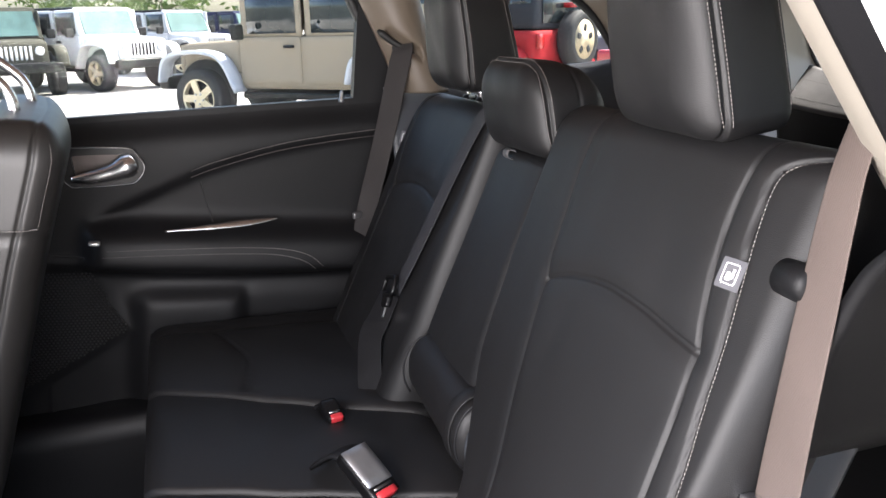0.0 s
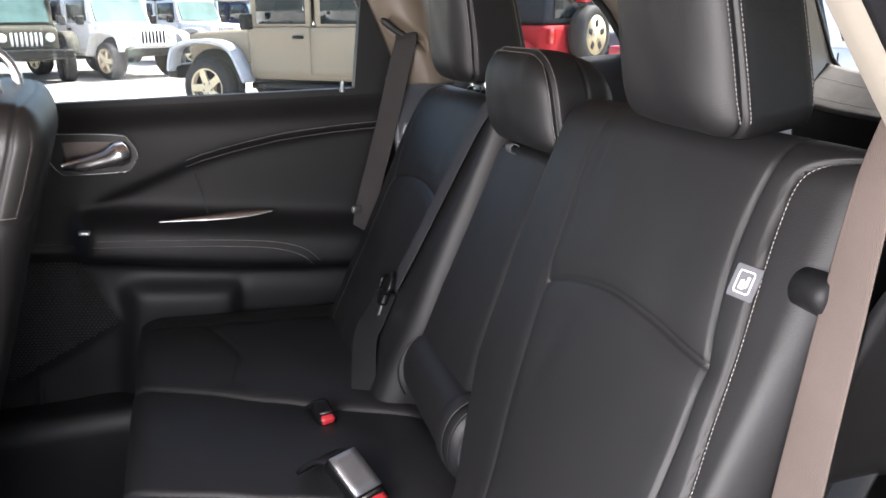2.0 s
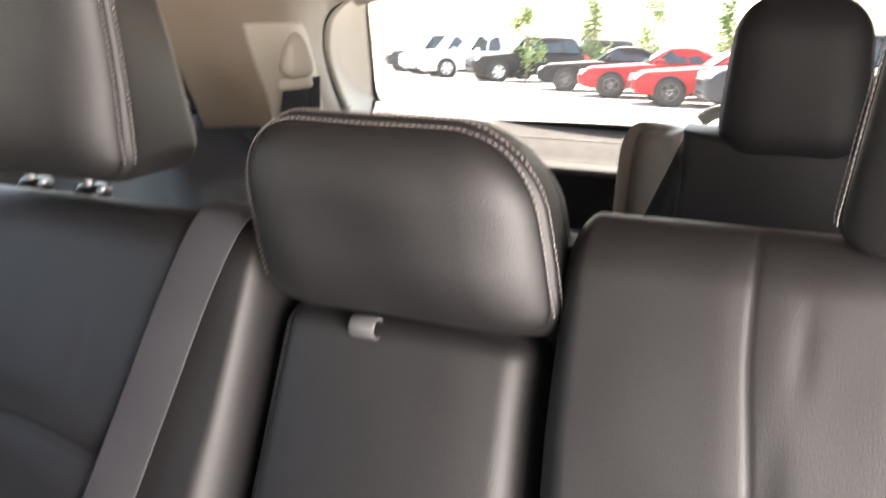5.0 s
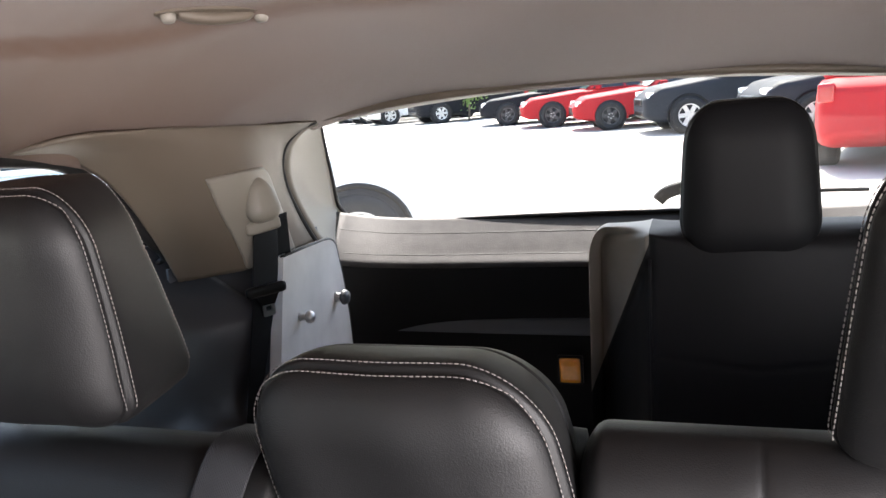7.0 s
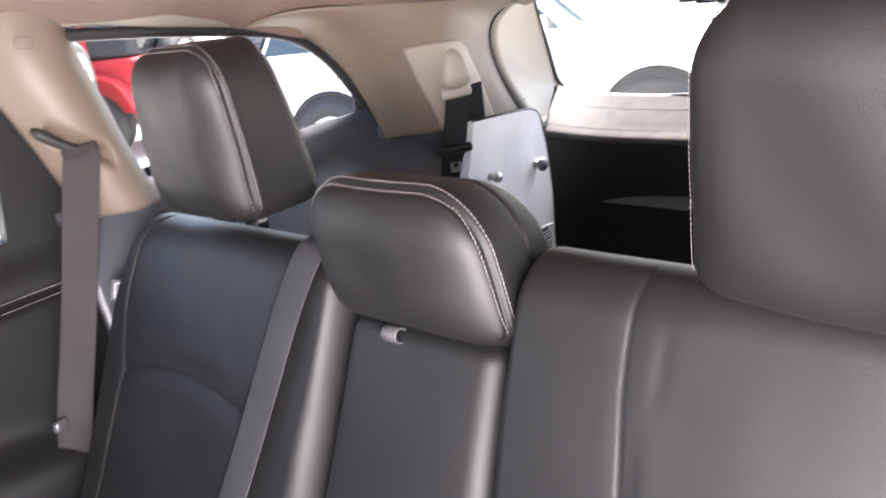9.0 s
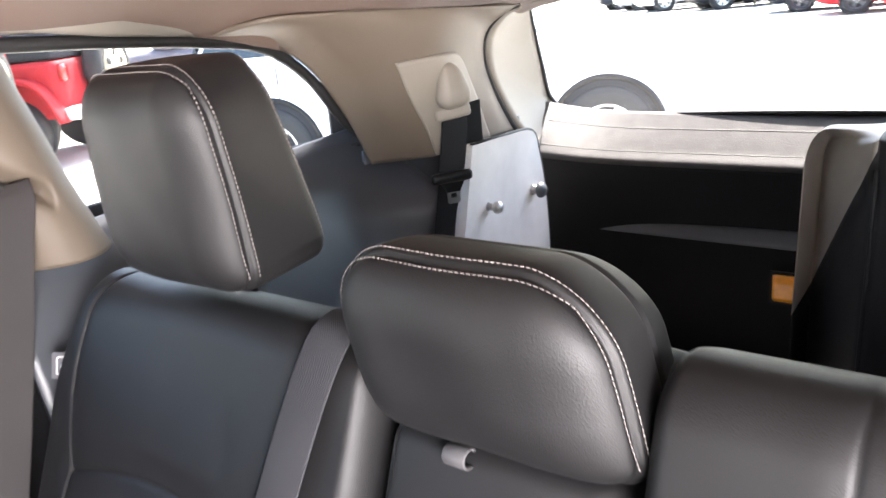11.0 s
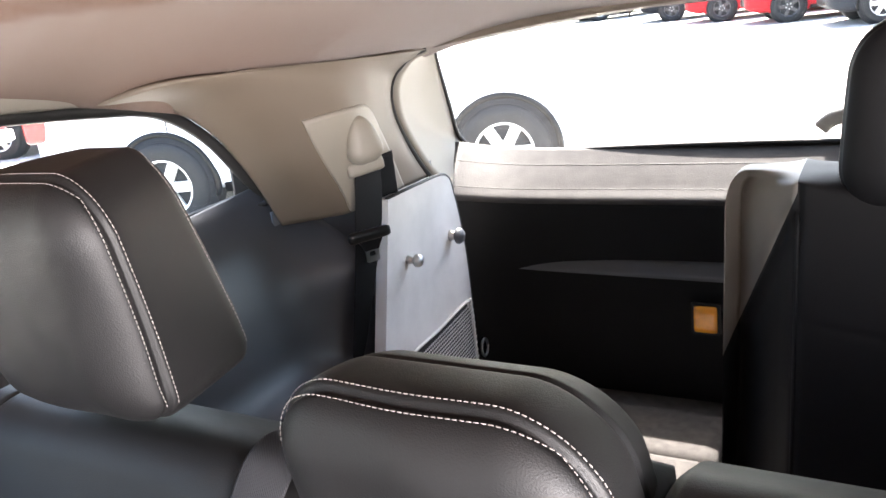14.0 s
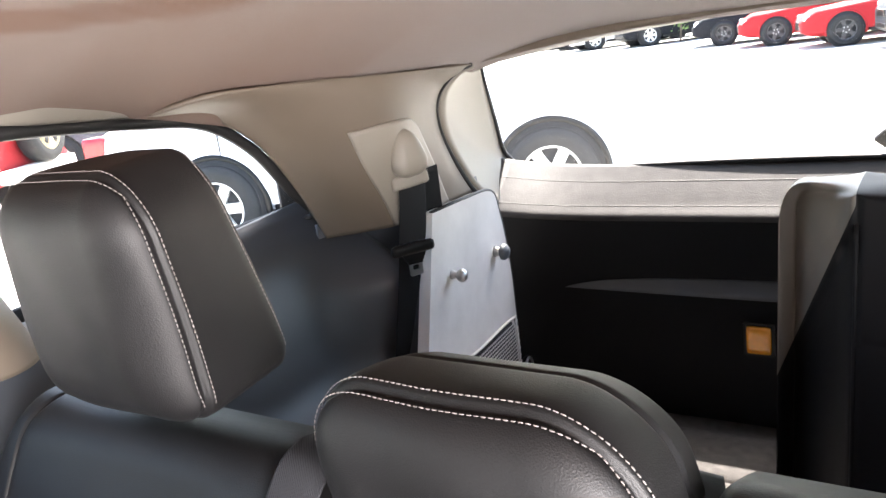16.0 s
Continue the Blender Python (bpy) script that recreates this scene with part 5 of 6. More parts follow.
put("headrest", pillow("headrest", (0.13, 0.055, 0.09), (0.05, 0.045, 0.05), (24, 16, 24), lambda p, n: np.stack([p[:, 0] - 0.365, p[:, 1] - 0.842 + 0.06 * p[:, 2], p[:, 2] + 1.295], 1), LEATHER), front)

front.matrix_basis = pose(0.03, 0.012, 1.124) @ pose(0, 0, 0, -6.2) @ pose(0, 0, -1.1) @ front.matrix_basis

# ---- third row seat ----
LIFT[0] = 0.009
third = thing("third_row_seat", "black upright third-row seat with headrest, driver side", "car seat", (0.24, 0.78, 0.62))


THIRD_ROWS = []


def third_shape(p, n):
    x, h, s = p[:, 0] + 0.238, p[:, 1], p[:, 2]
    row = s + 0.940
    ref = 0.665 + 0.55 / 120 * 90
    along_fold = (0.930 + 2.53 * (np.clip(x, -0.002, 0.094) + 0.012) - ref) * np.clip((0.17 - x) / 0.076, 0, 1)
    z = row + along_fold * np.clip(1 - np.where(row > ref, (row - ref) / (1.215 - ref), (ref - row) / (ref - 0.665)), 0, 1)
    THIRD_ROWS[:] = row.tolist()
    y = 0.795 + h + (z - 1.2) * 0.16
    fr = np.clip(-n[:, 1] * 1.5, 0, 1)
    y = y + fr * (0.0045 * gauss(x - 0.096, 0.0035) + 0.004 * gauss(x - 0.40, 0.0035) + 0.002 * gauss(z - (1.02 + 0.10 * np.abs(x - 0.24)), 0.003) * (x > 0.09) + 0.115 * np.clip((0.094 - x) / 0.096, 0, 1) ** 1.1)
    y = y - fr * 0.010 * gauss(x - 0.24, 0.10)
    fold = (z - 0.930) - (x + 0.012) * 2.53
    dent = 0.013 * gauss(np.hypot((x - 0.080) * 1.5, z - 1.150), 0.024) - 0.007 * gauss(fold, 0.02) * (x < 0.094) + 0.006 * np.clip(-fold / 0.05, 0, 1) * np.clip((0.094 - x) / 0.02, 0, 1) - 0.004 * gauss(np.hypot(x - 0.03, (z - 1.12) * 0.7), 0.025)
    return np.stack([x, y + fr * dent, z], 1)


whole = pillow("backrest", (0.24, 0.065, 0.275), (0.03, 0.05, 0.030), (130, 14, 120), third_shape, LEATHER_SOFT)
# above the diagonal fold a paler vinyl paints in the sun; below stays black
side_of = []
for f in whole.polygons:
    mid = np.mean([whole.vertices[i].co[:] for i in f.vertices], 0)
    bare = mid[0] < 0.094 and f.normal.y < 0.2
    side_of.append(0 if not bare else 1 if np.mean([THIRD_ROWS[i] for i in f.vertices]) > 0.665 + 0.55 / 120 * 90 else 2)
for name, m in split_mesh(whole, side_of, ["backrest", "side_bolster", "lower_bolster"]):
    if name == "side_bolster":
        m.materials[0] = SUNLIT_VINYL
    put(name, m, third, "side bolster with sunlight painted in as grey-brown" if name == "side_bolster" else "")
bpy.data.meshes.remove(whole)
pipe = [(0.095, 0.795 - 0.065 + (z - 1.2) * 0.16 + 0.0035, z) for z in np.linspace(0.70, 1.175, 20)]
put("piping", tube("piping", pipe, 0.0028, LEATHER_SOFT, 8), third)


def third_head(p, n):
    g = 0.003 * gauss(p[:, 1] + 0.018, 0.003)
    x = (p[:, 0] - n[:, 0] * g) * (1.03 - 0.14 * np.clip((p[:, 2] / 0.112 + 1) / 2, 0, 1) ** 2)
    return np.stack([x + 0.233, p[:, 1] + 0.765 + 0.14 * p[:, 2], p[:, 2] - n[:, 2] * g + 1.286], 1)


put("headrest", pillow("headrest", (0.093, 0.045, 0.112), (0.052, 0.035, 0.058), (40, 20, 40), third_head, LEATHER_SOFT), third)
ps = [(-1, -0.4, a) for a in np.linspace(-0.95, 1, 40)] + [(a, -0.4, 1) for a in np.linspace(-1, 1, 40)] + [(1, -0.4, a) for a in np.linspace(1, -0.95, 40)]
q, n_ = rounded(np.array(ps), (0.093, 0.045, 0.112), (0.052, 0.035, 0.058))
put("stitching", stitches("stitching", third_head(q + n_ * 0.0008, n_ * 0)), third)
put("cushion", box("cushion", (0.44, 0.40, 0.12), 0.04, LEATHER_SOFT, pose(0.24, 0.56, 0.66), (16, 16, 8)), third)
folded = thing("folded_seat", "third-row seat folded flat under dark carpet backing", "car seat", (-0.24, 0.72, 0.70))
put("back_panel", box("back_panel", (0.43, 0.36, 0.05), 0.015, CARPET, pose(-0.245, 0.63, 0.712), (20, 20, 4)), folded)
put("hinge_flap", box("hinge_flap", (0.43, 0.15, 0.042), 0.012, CARPET, pose(-0.245, 0.888, 0.712), (20, 10, 4)), folded)

# ---- seat belts ----
LIFT[0] = 0.0

def taut(a, b, n=24):
    a, b = np.array(a, float), np.array(b, float)
    return np.array([a + (b - a) * t for t in np.linspace(0, 1, n)])


far_belt = thing("seat_belt", "grey-brown shoulder belt hanging from the beige pillar", "seat belt", (-0.58, 0.0, 0.9), group="seat belts")
pts = smooth_chain([(-0.647, 0.024, 1.292), (-0.636, 0.020, 1.274), (-0.634, 0.008, 1.235), (-0.636, -0.024, 1.11), (-0.638, -0.052, 1.01), (-0.641, -0.076, 0.925), (-0.65, -0.086, 0.85), (-0.66, -0.09, 0.66)], 8)
nr = np.tile((0.86, -0.48, 0.12), (len(pts), 1))
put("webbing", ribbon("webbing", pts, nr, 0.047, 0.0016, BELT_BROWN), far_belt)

put("belt_clip", box("belt_clip", (0.010, 0.024, 0.016), 0.004, SATIN, pose(-0.637, -0.100, 0.918, 0, 0, 28), (5, 6, 5)), far_belt, "small grey plastic belt clip")
near_belt = thing("seat_belt", "grey-brown shoulder belt hanging beside the near seat", "seat belt", (0.66, -0.03, 0.9), group="seat belts")
pts = smooth_chain([(0.630, 0.058, 1.335), (0.620, 0.032, 1.29), (0.618, 0.012, 1.235), (0.620, 0.001, 1.19), (0.622, -0.010, 1.12), (0.624, -0.024, 1.02), (0.626, -0.033, 0.95), (0.632, -0.045, 0.85), (0.636, -0.056, 0.70)], 8)
run = np.linspace(0, 1, len(pts))
nr = np.stack([np.interp(run, [0, 0.25, 0.5, 0.8, 1], [-0.45, -0.30, -0.15, 0.03, 0.03]), -np.ones(len(pts)), 0.05 + 0 * run], 1)
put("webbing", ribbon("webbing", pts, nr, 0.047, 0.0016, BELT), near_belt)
put("buckle_tongue", box("buckle_tongue", (0.060, 0.012, 0.02), 0.004, CHROME, frame_at((0.627, -0.040, 0.940), (1, 0, 0), (0.1, 0, 1)), (6, 3, 3)), near_belt, "chrome buckle tongue")

mid_belt = thing("seat_belt", "dark grey centre belt lying down the far seat back", "seat belt", (-0.2, 0.0, 0.8), group="seat belts")
belt_line = [(-0.174, 1.216, -0.045), (-0.175, 1.208, -0.014), (-0.177, 1.190, 0.005), (-0.186, 1.14, 0.012), (-0.199, 1.06, 0.014), (-0.210, 1.00, 0.014), (-0.226, 0.925, 0.014), (-0.246, 0.865, 0.012)]
c = smooth_chain([(x, along(z), h) for x, z, h in belt_line], 8)
pts = seat_point(c[:, 0], c[:, 1], c[:, 2])
nr = np.tile(LEAN_N, (len(pts), 1))
nr[:9] = np.linspace(LEAN_U, LEAN_N, 9)
put("webbing", ribbon("webbing", pts, nr, 0.044, 0.0016, BELT_COOL), mid_belt)
slot_o = seat_point(-0.175, along(1.204), -0.05)
put("belt_slot", plate("belt_slot", round_rect(0.064, 0.03, 0.006), 0.006, GREY, frame_at(tuple(slot_o), (1, 0, 0), tuple(-LEAN_N)), hole=round_rect(0.050, 0.010, 0.003)), mid_belt)
tip = seat_point(-0.256, along(0.850), 0.018)
mt = frame_at(tuple(tip), (0.94, 0.10, 0.30), tuple(LEAN_U))
put("tongue_ring", tube("tongue_ring", [tuple(mt @ Vector((x, y + 0.012, 0.006))) for x, y in round_rect(0.056, 0.036, 0.011, 5) + round_rect(0.056, 0.036, 0.011, 5)[:2]], 0.0042, BLACK, 10), mid_belt, "black plastic webbing loop")
put("tongue_body", box("tongue_body", (0.040, 0.024, 0.012), 0.005, BLACK, mt @ Matrix.Translation((-0.004, -0.016, 0.003)), (8, 8, 4)), mid_belt, "black plastic belt tongue")
put("tongue_blade", plate("tongue_blade", round_rect(0.024, 0.022, 0.003), 0.003, STEEL, mt @ Matrix.Translation((-0.008, -0.036, 0.004)), hole=round_rect(0.010, 0.007, 0.002)), mid_belt, "bright steel latch blade")
lower_pts = smooth_chain([tuple(tip), (-0.245, -0.155, 0.815), (-0.232, -0.176, 0.785), (-0.200, -0.188, 0.73), (-0.185, -0.19, 0.69)], 8)
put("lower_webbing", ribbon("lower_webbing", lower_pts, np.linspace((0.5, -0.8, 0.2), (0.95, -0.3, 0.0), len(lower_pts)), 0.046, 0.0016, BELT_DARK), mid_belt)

LIFT[0] = 0.009
rear_belt = thing("seat_belt", "black third-row belt hanging from a pale beige cap", "seat belt", (-0.48, 0.66, 0.95), group="seat belts")
pts = smooth_chain([(-0.480, 0.706, 1.285), (-0.470, 0.690, 1.262), (-0.464, 0.676, 1.22), (-0.465, 0.658, 1.155), (-0.473, 0.640, 1.08), (-0.484, 0.615, 0.985), (-0.492, 0.598, 0.93)], 8)
pts = pts + np.array((-0.040, -0.018, 0.0))
t_ = np.linspace(0, 1, len(pts))
nr = np.stack([np.cos(t_ * 0.9), -np.sin(0.5 + t_ * 0.1) + 0 * t_, 0 * t_], 1)
wd = 0.046 * np.interp(t_, [0, 0.45, 0.75, 1], [1, 1, 0.62, 0.18])
put("webbing", ribbon("webbing", pts, nr, wd, 0.0016, BELT_DARK), rear_belt)
pts2 = taut((-0.512, 0.716, 1.262), (-0.522, 0.730, 1.180), 8)
put("return_webbing", ribbon("return_webbing", pts2, np.tile((0.9, -0.4, 0), (8, 1)), 0.044, 0.0016, BELT_DARK), rear_belt)
mb = frame_at((-0.499, 0.634, 1.155), (0.5, 0.86, 0), (0, 0, 1))
put("tongue_body", box("tongue_body", (0.072, 0.018, 0.014), 0.006, BLACK, mb, (10, 5, 4)), rear_belt, "black plastic belt tongue")
put("tongue_neck", plate("tongue_neck", [(-0.020, -0.008), (0.020, -0.008), (0.011, -0.024), (-0.011, -0.024)], 0.006, BLACK, mb @ Matrix.Translation((0, 0, 0.004))), rear_belt)
put("tongue_blade", plate("tongue_blade", round_rect(0.022, 0.026, 0.003), 0.003, STEEL, mb @ Matrix.Translation((0, -0.030, 0.003)), hole=round_rect(0.011, 0.008, 0.002)), rear_belt, "bright steel latch blade")
cap = thing("belt_anchor_cap", "pale beige rounded cap over the belt anchor", "anchor cap", (-0.49, 0.70, 1.27))
mc = frame_at((-0.501, 0.657, 1.298), (0.55, 0.83, 0.1), (-0.1, 0, 1))


def cap_shape(p, n):
    q = p.copy()
    t = (p[:, 1] / 0.036 + 1) / 2
    q[:, 0] *= 1.16 - 0.56 * t**1.4
    q[:, 2] *= 1.0 - 0.30 * t
    m = np.array(mc)
    return q @ m[:3, :3].T + m[:3, 3]


put("cap", pillow("cap", (0.028, 0.036, 0.020), (0.022, 0.026, 0.018), (20, 24, 14), cap_shape, TAN_PALE), cap)
put("collar", box("collar", (0.062, 0.022, 0.014), 0.006, TAN_PALE, mc @ Matrix.Translation((-0.003, -0.042, -0.012)), (10, 6, 5)), cap)

LIFT[0] = 0.0


# buckles on the cushions
def buckle(x, y, z, turn, lean, size, label):
    b = thing("belt_buckle", label, "belt buckle", (x, y, z - 0.05), group="belt buckles")
    m = pose(x, y, z, 0, 0, turn) @ pose(0, 0, 0, lean)
    w, l = size
    put("body", box("body", (w, l, 0.022), 0.005, BLACK, m, (6, 8, 5)), b)
    put("button", box("button", (w * 0.72, 0.012, 0.013), 0.003, RED_BUTTON, m @ Matrix.Translation((0, -l / 2 + 0.004, 0.006)), (4, 4, 4)), b, "red release button")
    put("latch_slot", box("latch_slot", (w * 0.66, 0.004, 0.003), 0.001, STEEL, m @ Matrix.Translation((0, -l / 2 + 0.014, 0.0105)), (3, 2, 2)), b)
    put("stalk", ribbon("stalk", [tuple(m @ Vector((0, l * 0.45 + 0.04 * t, -0.004 - 0.07 * t * t))) for t in np.linspace(0, 1, 10)], [tuple(m.to_3x3() @ Vector((0, 0.6, 0.8)))] * 10, w * 0.9, 0.006, BELT_DARK), b)
    return b, m


buckle(-0.106, -0.276, 0.716, 100, 18, (0.030, 0.048), "small black buckle with red button on the cushion")
b2, at2 = buckle(0.132, -0.272, 0.738, 118, 30, (0.048, 0.086), "black buckle with red button and satin plate")
put("plate", box("plate", (0.044, 0.064, 0.003), 0.001, SATIN, at2 @ Matrix.Translation((0, 0.008, 0.0115)), (4, 4, 2)), b2, "satin grey cover plate")

# ---- outside ----
ground = put("ground", mesh_of("ground", [(-1500, -1500, 0), (1500, -1500, 0), (1500, 1500, 0), (-1500, 1500, 0)], [(0, 1, 2, 3)], ASPHALT, smooth=False))
tagged(ground, "pale sunlit parking lot ground", "ground", kind="structure")

# ---- vehicles: x forward, y to the left, z up, at the middle of the wheelbase ----
LIFT[0] = 0.0


def wheel(car, x, y, r, width, rim_mat, spokes=6, rim_share=0.66):
    side = 1 if y > 0 else -1
    hub = new("wheel")
    hub.parent = car
    hub.matrix_basis = pose(x, y, r, -90 * side, 0, 0)
    w = width / 2
    add("tyre", lathe("tyre", [(r * rim_share, -w * 0.9), (r * 0.80, -w), (r * 0.95, -w * 0.9), (r, -w * 0.6), (r, w * 0.6), (r * 0.95, w * 0.9), (r * 0.80, w), (r * rim_share, w * 0.9)], 36, TYRE, Matrix.Identity(4), False), hub)
    bm = bmesh.new()
    rr = r * rim_share
    prof = [(rr, w * 0.92), (rr * 0.92, w * 0.86), (rr * 0.88, w * 0.35), (0.02, w * 0.25)]
    rings = [[bm.verts.new((q * math.cos(a), q * math.sin(a), z)) for a in np.linspace(0, 2 * math.pi, 32, endpoint=False)] for q, z in prof]
    for a, b in zip(rings[:2], rings[1:3]):
        for i in range(32):
            bm.faces.new((a[i], a[(i + 1) % 32], b[(i + 1) % 32], b[i]))
    for k in range(spokes):
        a = 2 * math.pi * k / spokes
        m = Matrix.Rotation(a, 4, "Z") @ Matrix.Translation((rr * 0.52, 0, w * 0.72))
        geo = bmesh.ops.create_cube(bm, size=1.0, matrix=m @ Matrix.Diagonal((rr * 0.86, rr * 0.36, w * 0.25, 1)))
        for v in geo["verts"]:
            if math.hypot(v.co.x, v.co.y) < rr * 0.3:
                v.co.z -= w * 0.06
    bmesh.ops.create_cone(bm, cap_ends=True, segments=24, radius1=rr * 0.42, radius2=rr * 0.38, depth=w * 0.5, matrix=Matrix.Translation((0, 0, w * 0.58)))
    for k in range(5):
        a = 2 * math.pi * (k + 0.3) / 5
        nut = lathe("wheel_nut", [(0.016, 0), (0.016, 0.014), (0.012, 0.018), (0.001, 0.018)], 6, STEEL, Matrix.Translation((rr * 0.27 * math.cos(a), rr * 0.27 * math.sin(a), w * 0.83)))
        add("wheel_nut", nut, hub)
    me = bpy.data.meshes.new("rim")
    bm.to_mesh(me)
    bm.free()
    me.materials.append(rim_mat)
    add("rim", me, hub)
    add("brake_disc", lathe("brake_disc", [(0.01, w * 0.2), (rr * 0.9, w * 0.2), (rr * 0.9, w * 0.1), (0.01, w * 0.1)], 24, TYRE, Matrix.Identity(4)), hub)
    return hub


def car_at(name, label, category, x, y, heading, group):
    c = thing(name, label, category, group=group)
    c.matrix_basis = pose(x, y, 0, 0, 0, math.degrees(math.atan2(heading[1], heading[0])))
    return c


def slab_box(name, x0, x1, y0, y1, z0, z1, r, mat, res=(10, 8, 8), bend=None):
    return box(name, (x1 - x0, y1 - y0, z1 - z0), r, mat, pose((x0 + x1) / 2, (y0 + y1) / 2, (z0 + z1) / 2), res, bend)


def pane_on(name, pts, mat, normal, thick=0.012):
    """A flat pane over four or more corners, thickened along its normal."""
    n = Vector(normal).normalized() * thick
    a = [Vector(p) for p in pts]
    bm = bmesh.new()
    lo, hi = [bm.verts.new(p) for p in a], [bm.verts.new(p + n) for p in a]
    bm.faces.new(hi)
    bm.faces.new(lo[::-1])
    for i in range(len(a)):
        j = (i + 1) % len(a)
        bm.faces.new((lo[i], lo[j], hi[j], hi[i]))
    bmesh.ops.recalc_face_normals(bm, faces=bm.faces)
    me = bpy.data.meshes.new(name)
    bm.to_mesh(me)
    bm.free()
    me.materials.append(mat)
    return me


def off_roader(label, x, y, heading, body_mat, top_mat, flare_mat, rim_mat=WARM_LIT_ALLOY, doors=4, group="off-road vehicles", slot_mat=BLACK):
    """A boxy off-roader with slotted grille, separate wings and a spare wheel on the tail."""
    c = car_at("off_road_car", label, "car", x, y, heading, group)
    wb = 2.95 if doors == 4 else 2.42
    fx, rx = wb / 2, -wb / 2
    add("tub", slab_box("tub", rx - 0.62, fx - 0.62, -0.76, 0.76, 0.52, 1.20, 0.05, body_mat, (20, 8, 8)), c)

    def hood_bend(p):
        q = p.copy()
        t = np.clip((p[:, 0] + 0.56) / 1.12, 0, 1)
        q[:, 1] *= 1 - 0.16 * t
        q[:, 2] -= 0.05 * t * (p[:, 2] > 0)
        return q

    add("hood", slab_box("hood", fx - 0.64, fx + 0.48, -0.72, 0.72, 0.72, 1.17, 0.06, body_mat, (16, 10, 8), hood_bend), c)
    grille = add("grille", slab_box("grille", fx + 0.44, fx + 0.52, -0.60, 0.60, 0.66, 1.10, 0.03, body_mat), c)
    for k in range(7):
        yy = -0.27 + 0.09 * k
        add("grille_slot", slab_box("grille_slot", fx + 0.505, fx + 0.53, yy - 0.026, yy + 0.026, 0.76, 1.03, 0.012, slot_mat, (3, 3, 3)), grille)
    for s in (-1, 1):
        add("headlight", lathe("headlight", [(0.01, 0.03), (0.07, 0.028), (0.09, 0.015), (0.092, -0.02)], 24, LAMP_CLEAR, pose(fx + 0.525, s * 0.44, 0.93, 0, 90, 0)), c)
        add("fog_lamp", lathe("fog_lamp", [(0.01, 0.02), (0.05, 0.015), (0.055, -0.02)], 16, LAMP_CLEAR, pose(fx + 0.74, s * 0.40, 0.60, 0, 90, 0)), c)
        for ax_, nm in ((fx, "front_wing"), (rx, "rear_wing")):
            arc = smooth_chain([(ax_ + 0.62, s * 0.84, 0.62), (ax_ + 0.52, s * 0.84, 0.90), (ax_ + 0.25, s * 0.84, 1.00), (ax_ - 0.2, s * 0.84, 1.00), (ax_ - 0.46, s * 0.84, 0.88), (ax_ - 0.66, s * 0.84, 0.50)], 6)
            tn = np.gradient(arc, axis=0)
            nn = np.stack([-tn[:, 2], 0 * tn[:, 0], tn[:, 0]], 1) * -1
            add(nm, ribbon(nm, arc, nn, 0.24, 0.05, flare_mat), c)
            add("wheel_well", lathe("wheel_well", [(0.01, -0.04), (0.45, -0.04), (0.45, 0.04), (0.01, 0.04)], 28, TYRE, pose(ax_, s * 0.69, 0.46, 90, 0, 0)), c)
            wheel(c, ax_, s * 0.80, 0.40, 0.25, rim_mat, 5)
        add("mirror", slab_box("mirror", fx - 0.80, fx - 0.70, s * 0.93 - 0.09, s * 0.93 + 0.09, 1.16, 1.36, 0.03, BLACK), c)
        edges = [(fx - 0.66, fx - 1.60), (fx - 1.64, rx - 0.05)] if doors == 4 else [(fx - 0.66, fx - 1.72)]
        for a, b in edges:
            d = add("door", slab_box("door", b, a, s * 0.765 - 0.015, s * 0.765 + 0.015, 0.60, 1.19, 0.02, body_mat), c)
            add("door_handle", slab_box("door_handle", b + 0.08, b + 0.24, s * 0.80 - 0.02, s * 0.80 + 0.02, 1.05, 1.09, 0.012, BLACK, (3, 3, 3)), d)
            add("window_frame", slab_box("window_frame", b, a - 0.02, s * 0.72 - 0.03, s * 0.72 + 0.03, 1.18, 1.76, 0.03, body_mat), d)
            add("window", slab_box("window", b + 0.07, a - 0.12, s * 0.752 - 0.008, s * 0.752 + 0.008, 1.23, 1.70, 0.005, SMOKED, (3, 3, 3)), d)
        add("side_window", slab_box("side_window", rx - 0.52, rx - 0.12, s * 0.705 - 0.008, s * 0.705 + 0.008, 1.30, 1.66, 0.005, SMOKED, (3, 3, 3)), c)
        add("tail_lamp", slab_box("tail_lamp", rx - 0.68, rx - 0.61, s * 0.66 - 0.07, s * 0.66 + 0.07, 0.95, 1.15, 0.02, TAIL_RED, (4, 4, 4)), c)
    add("front_bumper", slab_box("front_bumper", fx + 0.56, fx + 0.76, -0.82, 0.82, 0.50, 0.70, 0.05, BLACK, (8, 12, 6)), c)
    add("rear_bumper", slab_box("rear_bumper", rx - 0.80, rx - 0.62, -0.80, 0.80, 0.50, 0.66, 0.04, GREY if flare_mat is not SILVER_PAINT else BLACK, (6, 12, 6)), c)
    add("side_step", slab_box("side_step", rx + 0.5, fx - 0.66, -0.80, 0.80, 0.40, 0.50, 0.03, BLACK), c)

    def top_bend(p):
        q = p.copy()
        q[:, 1] *= 1 - 0.05 * (p[:, 2] > 0)
        return q

    add("hard_top", slab_box("hard_top", rx - 0.60, rx + 0.1 if doors == 4 else fx - 1.72, -0.73, 0.73, 1.20, 1.82, 0.06, top_mat, (16, 10, 10), top_bend), c)
    add("roof", slab_box("roof", rx - 0.2, fx - 0.85, -0.70, 0.70, 1.74, 1.83, 0.04, top_mat, (16, 10, 6)), c)
